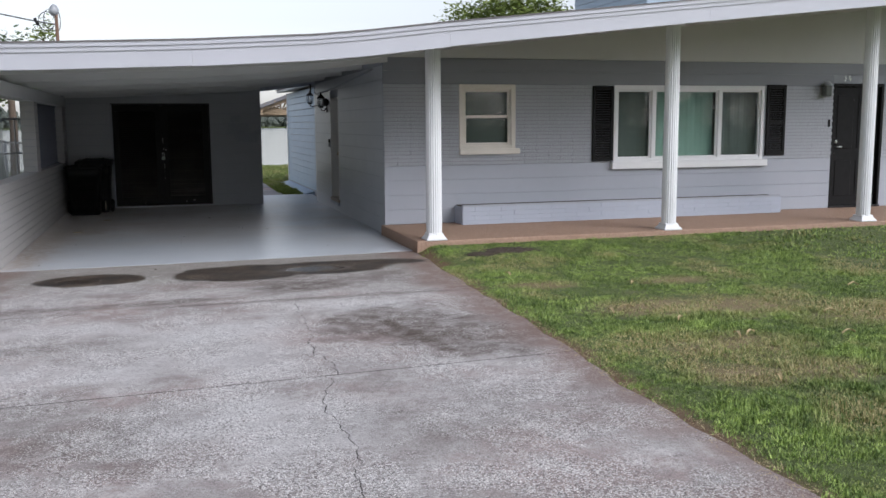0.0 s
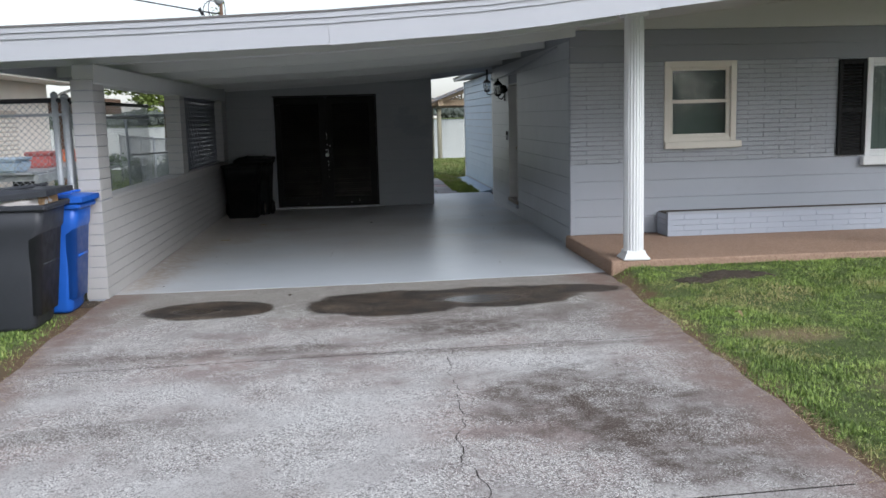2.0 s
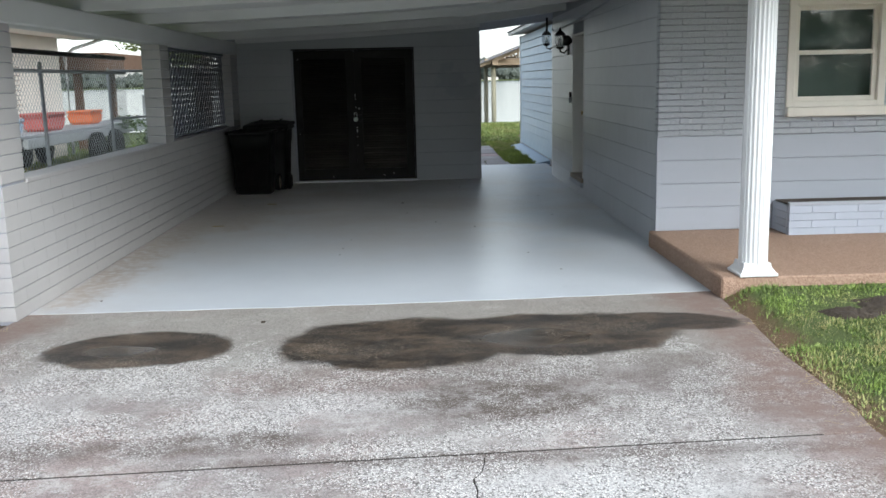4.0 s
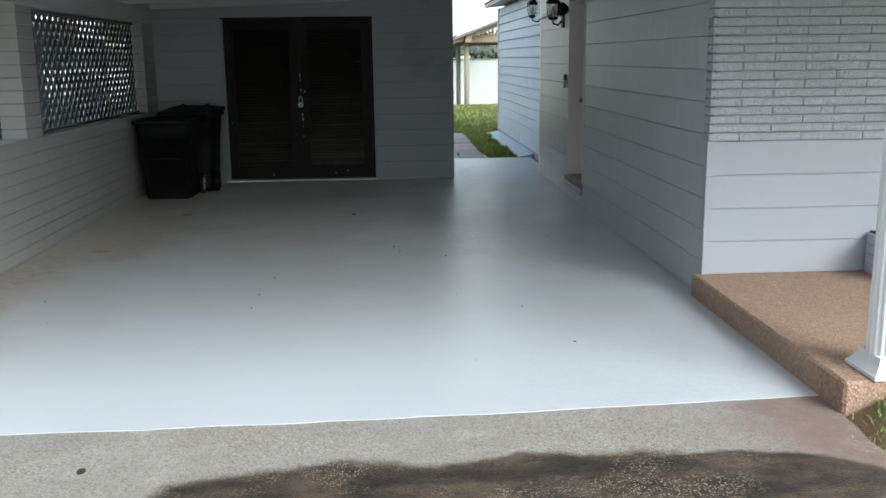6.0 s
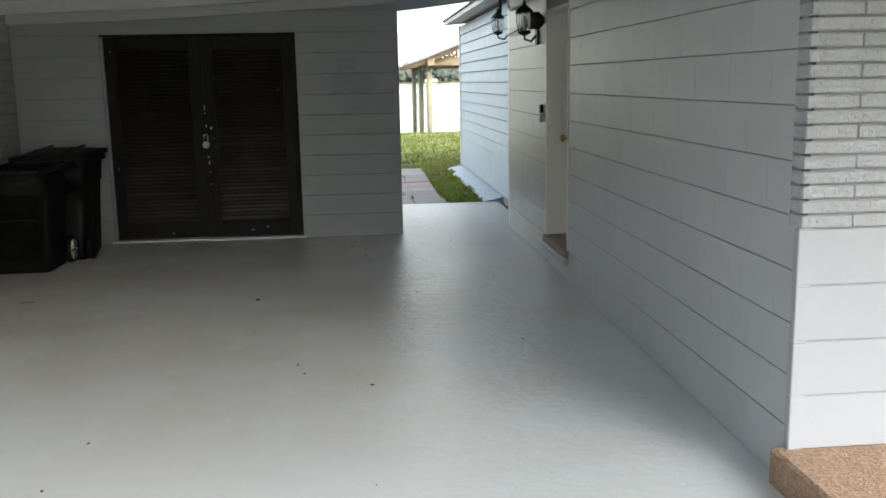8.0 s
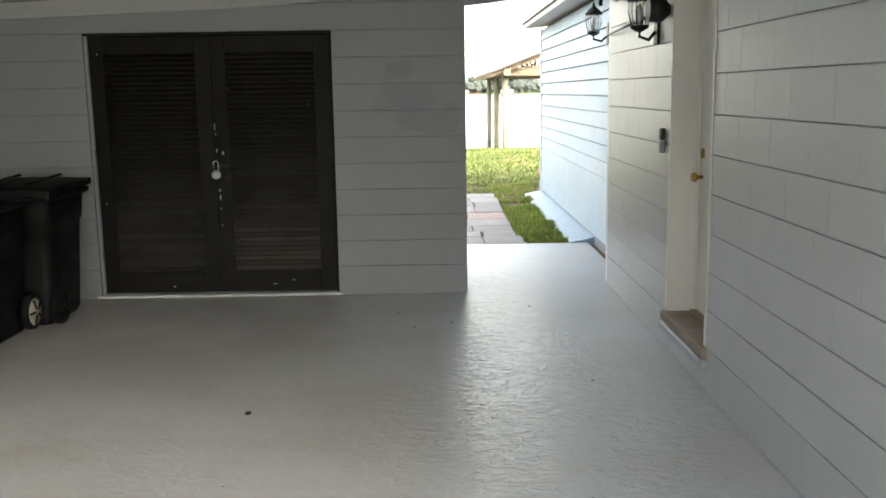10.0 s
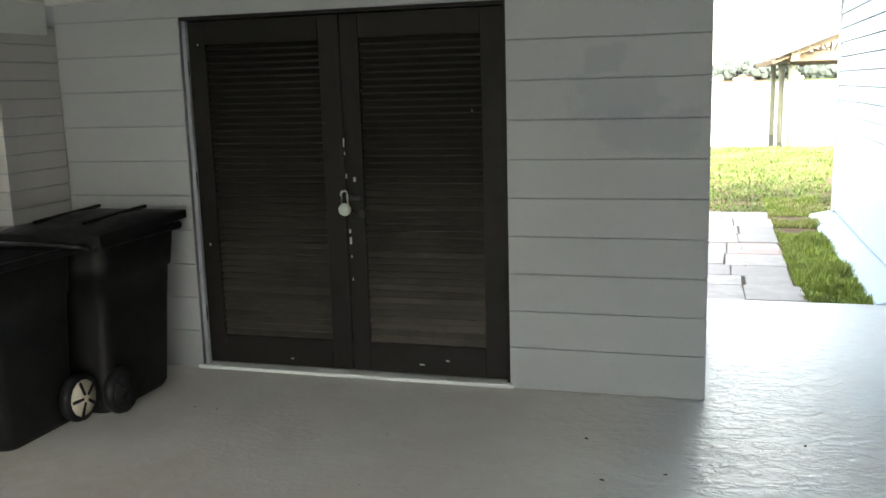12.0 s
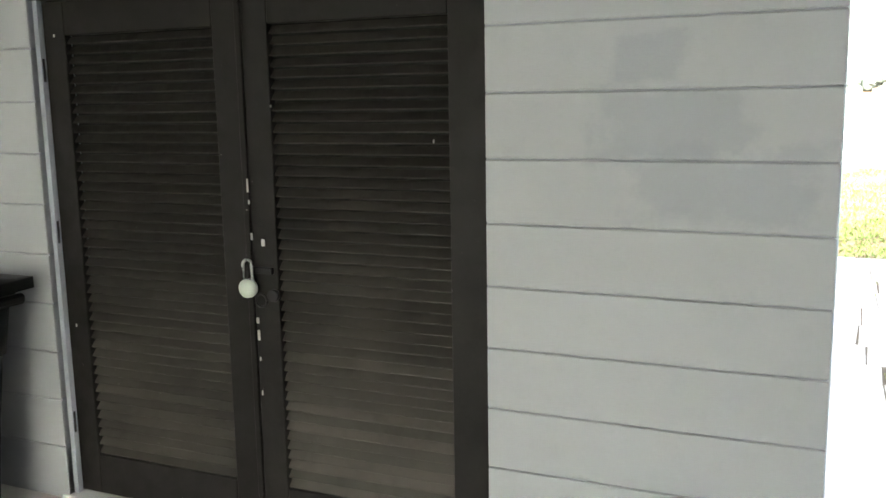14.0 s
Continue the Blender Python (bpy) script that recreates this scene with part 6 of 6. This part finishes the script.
# ---- service mast on the roof ----
def mast():
    m = thing("service_mast", "steel electric service mast with looped cables", "mast", (-2.15, 21.2, 0))
    part("mast_pipe", tube_bm([(0, 0, 2.1), (0, 0, 3.95)], 0.035, 10), M_darkwood, m)
    part("weather_head", lathe_bm([(0.05, 3.9), (0.085, 3.95), (0.1, 4.02), (0.06, 4.1), (0.02, 4.13)], 12, None, (-0.04, 0, 0)), M_galv, m)
    for k, (w, h0) in enumerate(((0.32, 0.0), (0.22, 0.05), (-0.1, 0.02))):
        pts = [(-w * 0.5 + w * 0.5 * math.cos(a) - 0.03, 0.02 * k, 3.78 + h0 + 0.2 * math.sin(a)) for a in np.linspace(0.4, 5.6, 14)]
        part("cable_loop", tube_bm(pts, 0.009, 5), M_iron, m)
    part("insulator", tube_bm([(-0.42, 0, 3.84), (-0.36, 0, 3.7)], 0.03, 8), M_iron, m)
    part("service_cable", tube_bm([(0, 0, 3.72)] + [(-0.4 - 16 * u, 8 * u, 3.78 + 3.2 * u + 4 * u * u) for u in np.linspace(0, 1, 8)], 0.014, 5), M_iron, m)


mast()


# ---- flagstones ----
def flagstones():
    root = thing("path", "path of pale irregular flagstones with weeds in the joints", "path", kind="structure")
    rng = random.Random(5)
    y = 21.77
    row = 0
    while y < 26.2:
        d = rng.uniform(0.36, 0.62)
        split = 2.02 + rng.uniform(-0.05, 0.1) if row % 5 != 3 else 1.95
        for a, b in ((1.62, split), (split, 2.5 + rng.uniform(-0.05, 0.05))):
            bm = bmesh.new()
            pts = []
            for px, py in ((a + 0.006, y + 0.005), (b - 0.006, y + 0.005), (b - 0.006, y + d - 0.005), (a + 0.006, y + d - 0.005)):
                pts.append((px + rng.uniform(-0.012, 0.012), py + rng.uniform(-0.012, 0.012)))
            z = rng.uniform(-0.008, 0.006)
            prism_bm(pts, -0.08, z, "z", bm)
            bmesh.ops.bevel(bm, geom=list(bm.edges), offset=0.008, segments=1, affect="EDGES")
            part("flagstone", bm, M_pinkstone if (row == 4 and a > 1.9) else M_stone, root)
        y += d
        row += 1
    part("joint_bed", box_bm((1.65, 21.76, -0.1), (2.46, 26.7, -0.014)), M_soil, root)


flagstones()
blades("joint_weeds", [(2.04, 2.14, 21.8, 26.0), (2.48, 2.6, 21.8, 26.9)], 1500, 0.03, M_strip, "small weeds in the flagstone joints", 6)


# ---- boathouse at the lake ----
def boathouse():
    b = thing("boathouse", "open timber boathouse roof on tall posts in the lake", "boathouse")
    x0, x1 = 4.05, 9.25
    for x in (x0, x1):
        for y in (43.9, 48.2, 52.7):
            part("post", tube_bm([(x, y, -1.5), (x, y, 2.3)], 0.1, 10), M_treated, b)
    for x in (x0, x1):
        part("eave_beam", box_bm((x - 0.12, 43.0, 2.08), (x + 0.12, 53.3, 2.36), 0.01), M_timber, b)
    for y in (43.6, 48.2, 52.7):
        part("tie_beam", box_bm((x0 - 0.4, y - 0.07, 2.08), (x1 + 0.4, y + 0.07, 2.35), 0.01), M_timber, b)
        mid = (x0 + x1) / 2
        for k in range(7):
            a = math.pi * (k + 0.5) / 7
            part("fan_strut", tube_bm([(mid - 1.6 + 0.2 * math.cos(a), y, 2.35), (mid - 1.6 + 0.62 * math.cos(a), y, 2.35 + 0.42 * math.sin(a))], 0.04, 6), M_timber, b)
    mid = (x0 + x1) / 2
    rise = 2.17 + 0.366 * (mid - x0 + 0.6)
    for sgn in (-1, 1):
        e = mid + sgn * (mid - x0 + 0.6)
        for k in range(9):
            y = 43.1 + k * 1.27
            ol = [(mid, rise - 0.16), (e, 2.01), (e, 2.15), (mid, rise - 0.02)]
            part("rafter", prism_bm(ol, y, y + 0.08, "y"), M_timber, b)
        part("roof_sheet", prism_bm([(mid, rise), (e - 0.05 * sgn, 2.17), (e - 0.05 * sgn, 2.21), (mid, rise + 0.04)], 42.8, 53.6, "y"), M_shingle, b)


boathouse()


# ---- far shore ----
def far_shore():
    bm = box_bm((-900, 900, -0.6), (1100, 1100, 0.3))
    structure("far_bank", bm, M_lawn, "low grassy far bank of the lake", "bank")
    rng = np.random.default_rng(9)
    bm = bmesh.new()
    ball = bmesh.new()
    bmesh.ops.create_icosphere(ball, subdivisions=1, radius=1.0)
    bv = np.array([v.co[:] for v in ball.verts])
    bf = np.array([[v.index for v in f.verts] for f in ball.faces])
    ball.free()
    verts, faces, n = [], [], 0
    for k in range(1300):
        x, y, w = rng.uniform(-700, 800), rng.uniform(906, 960), rng.uniform(8, 16)
        h = rng.uniform(13, 20) * (0.75 + 0.25 * math.sin(x * 0.03) + 0.15 * math.sin(x * 0.11))
        for _ in range(5):
            c = np.array((x + rng.normal(0, w * 0.4), y + rng.normal(0, 2), h * rng.uniform(0.1, 0.88)))
            v = bv * (w * rng.uniform(0.2, 0.4)) * rng.uniform(0.75, 1.25, (len(bv), 1)) + c
            v[:, 2] = np.maximum(v[:, 2], 0)
            verts.append(v), faces.append(bf + n)
            n += len(bv)
    me = bpy.data.meshes.new("far_trees")
    me.from_pydata(np.concatenate(verts).tolist(), [], np.concatenate(faces).tolist())
    me.materials.append(M_farwood)
    tagged(new("far_trees", me), "hazy band of trees along the far shore", "trees", "", "stuff")
    rngp = random.Random(3)
    for k in range(9):
        x = -80 + k * 40 + rngp.uniform(-12, 12)
        w = rngp.uniform(10, 18)
        hs = thing("far_house", "small pale house among trees on the far shore", "house", (x, 902, 0.3), "far houses")
        part("wall", box_bm((-w / 2, 0, 0), (w / 2, 6, 2.6)), M_neigh, hs)
        part("roof", prism_bm([(-w / 2 - 0.6, 2.6), (w / 2 + 0.6, 2.6), (0, 4.6)], -0.6, 6.6, "y"), M_redbrick if k % 3 == 0 else M_shingle, hs)


far_shore()


# ---- litter on lawn and floor ----
rng_l = random.Random(8)
M_dryleaf = simple("dry_leaf", (0.5, 0.4, 0.22), 0.8, var=0.25, scale=20)
for lx, ly, s in ((3.55, 7.2, 0.16), (3.75, 7.3, 0.14), (3.95, 6.75, 0.13), (4.05, 6.1, 0.16), (4.18, 6.12, 0.13), (3.4, 9.3, 0.15), (4.9, 5.9, 0.12), (5.6, 8.8, 0.14), (4.4, 8.4, 0.1), (4.75, 4.9, 0.13), (5.3, 6.6, 0.1), (6.4, 7.6, 0.12), (3.6, 5.0, 0.12)):
    bm = bmesh.new()
    cols = []
    for k in range(7):
        u = k / 6
        w = 0.011 * math.sin(math.pi * (0.08 + 0.84 * u)) + 0.003
        z = 0.012 + 0.025 * math.sin(3.1 * u)
        cols.append([bm.verts.new((s * (u - 0.5), -w, z + 0.012)), bm.verts.new((s * (u - 0.5), 0, z)), bm.verts.new((s * (u - 0.5), w, z + 0.01))])
    for a, b in zip(cols, cols[1:]):
        bm.faces.new((a[0], b[0], b[1], a[1])), bm.faces.new((a[1], b[1], b[2], a[2]))
    ob = part("dry_leaf", bm, M_dryleaf, None, "curled dry yellow leaf lying on the lawn", "leaf", "", "fallen leaves")
    ob.matrix_world = pose(lx, ly, -0.012, 0, 0, rng_l.uniform(0, 360))
for lx, ly, r in ((-1.1, 16.9, 1), (-1.42, 15.13, 2), (0.6, 16.7, 3), (-0.236, 10.95, 4)):
    bm = bmesh.new()
    bmesh.ops.create_icosphere(bm, subdivisions=1, radius=0.02)
    for v in bm.verts:
        v.co = Vector((v.co.x * (4.0 if r < 3 else 1.0), v.co.y * 1.4, v.co.z * 0.3))
    ob = part("leaf_scrap", bm, M_dryleaf if r < 3 else M_soil, None, "small dry leaf scrap on the ground", "leaf", "", "floor litter")
    ob.location = (lx, ly, 0.006 if ly > 11.3 else 0.001)
bm = bmesh.new()
rng3 = np.random.default_rng(12)
for _ in range(36):
    x, y, a, r = rng3.uniform(-1.8, 2.8), rng3.uniform(11.6, 19.2), rng3.uniform(0, 6.28), rng3.uniform(0.003, 0.009)
    u, v = Vector((math.cos(a), math.sin(a), 0)) * r * 1.8, Vector((-math.sin(a), math.cos(a), 0)) * r
    low = [bm.verts.new(Vector((x, y, 0.0005)) + q) for q in (u, v, -u, -v)]
    tip = bm.verts.new((x, y, 0.0005 + r * 0.8))
    for k in range(4):
        bm.faces.new((low[k], low[(k + 1) % 4], tip))
part("floor_grit", bm, M_soil, None, "dark specks of dirt and leaf crumbs on the floor", "debris", "stuff")
# soil scraps and runners along the driveway's edge
bm = bmesh.new()
rng2 = np.random.default_rng(4)
for _ in range(900):
    y = rng2.uniform(2.5, 11.1)
    x = float(edge_right(y)) + rng2.normal(0.01, 0.035)
    if rng2.uniform() < 0.3:
        y = rng2.uniform(6, 11.0)
        x = float(edge_left(y)) - rng2.normal(0.0, 0.06)
    a = rng2.uniform(0, 6.28)
    l, w = rng2.uniform(0.02, 0.09), rng2.uniform(0.0008, 0.002)
    p, u = Vector((x, y, -0.004 + rng2.uniform(0.002, 0.012))), Vector((math.cos(a), math.sin(a), rng2.uniform(-0.05, 0.1)))
    s = Vector((-u.y, u.x, 0)) * w
    bm.faces.new([bm.verts.new(q) for q in (p - s, p + s, p + u * l + s * 0.5, p + u * l - s * 0.5)])
part("edge_debris", bm, M_dryleaf, None, "dry grass runners and scraps along the driveway edge", "debris", "stuff")
bm = bmesh.new()
for x, y, rx, ry in ((3.98, 10.78, 0.36, 0.15), (3.55, 10.62, 0.2, 0.1), (-2.12, 11.0, 0.25, 0.12)):
    grid = []
    for i in range(27):
        u = -1 + 2 * i / 26
        grid.append([])
        for j in range(17):
            v = -1 + 2 * j / 16
            d = 1 - math.hypot(u, v) + 0.35 * noise.noise((u * 3 + x, v * 3, 1))
            z = -0.07 + 0.065 * min(1.0, max(0.0, d * 2.2)) + 0.012 * noise.noise((u * 9, v * 5, x)) + 0.006 * noise.noise((u * 24, v * 14, x))
            z += float(lawn_z(x + u * rx * 1.3, y + v * ry * 1.3))
            grid[-1].append(bm.verts.new((x + u * rx * 1.3, y + v * ry * 1.3, z)))
    for p, q in zip(grid, grid[1:]):
        for j in range(16):
            bm.faces.new((p[j], q[j], q[j + 1], p[j + 1]))
part("bare_soil", bm, M_soil, None, "patches of bare dark soil by the porch", "soil", "stuff")
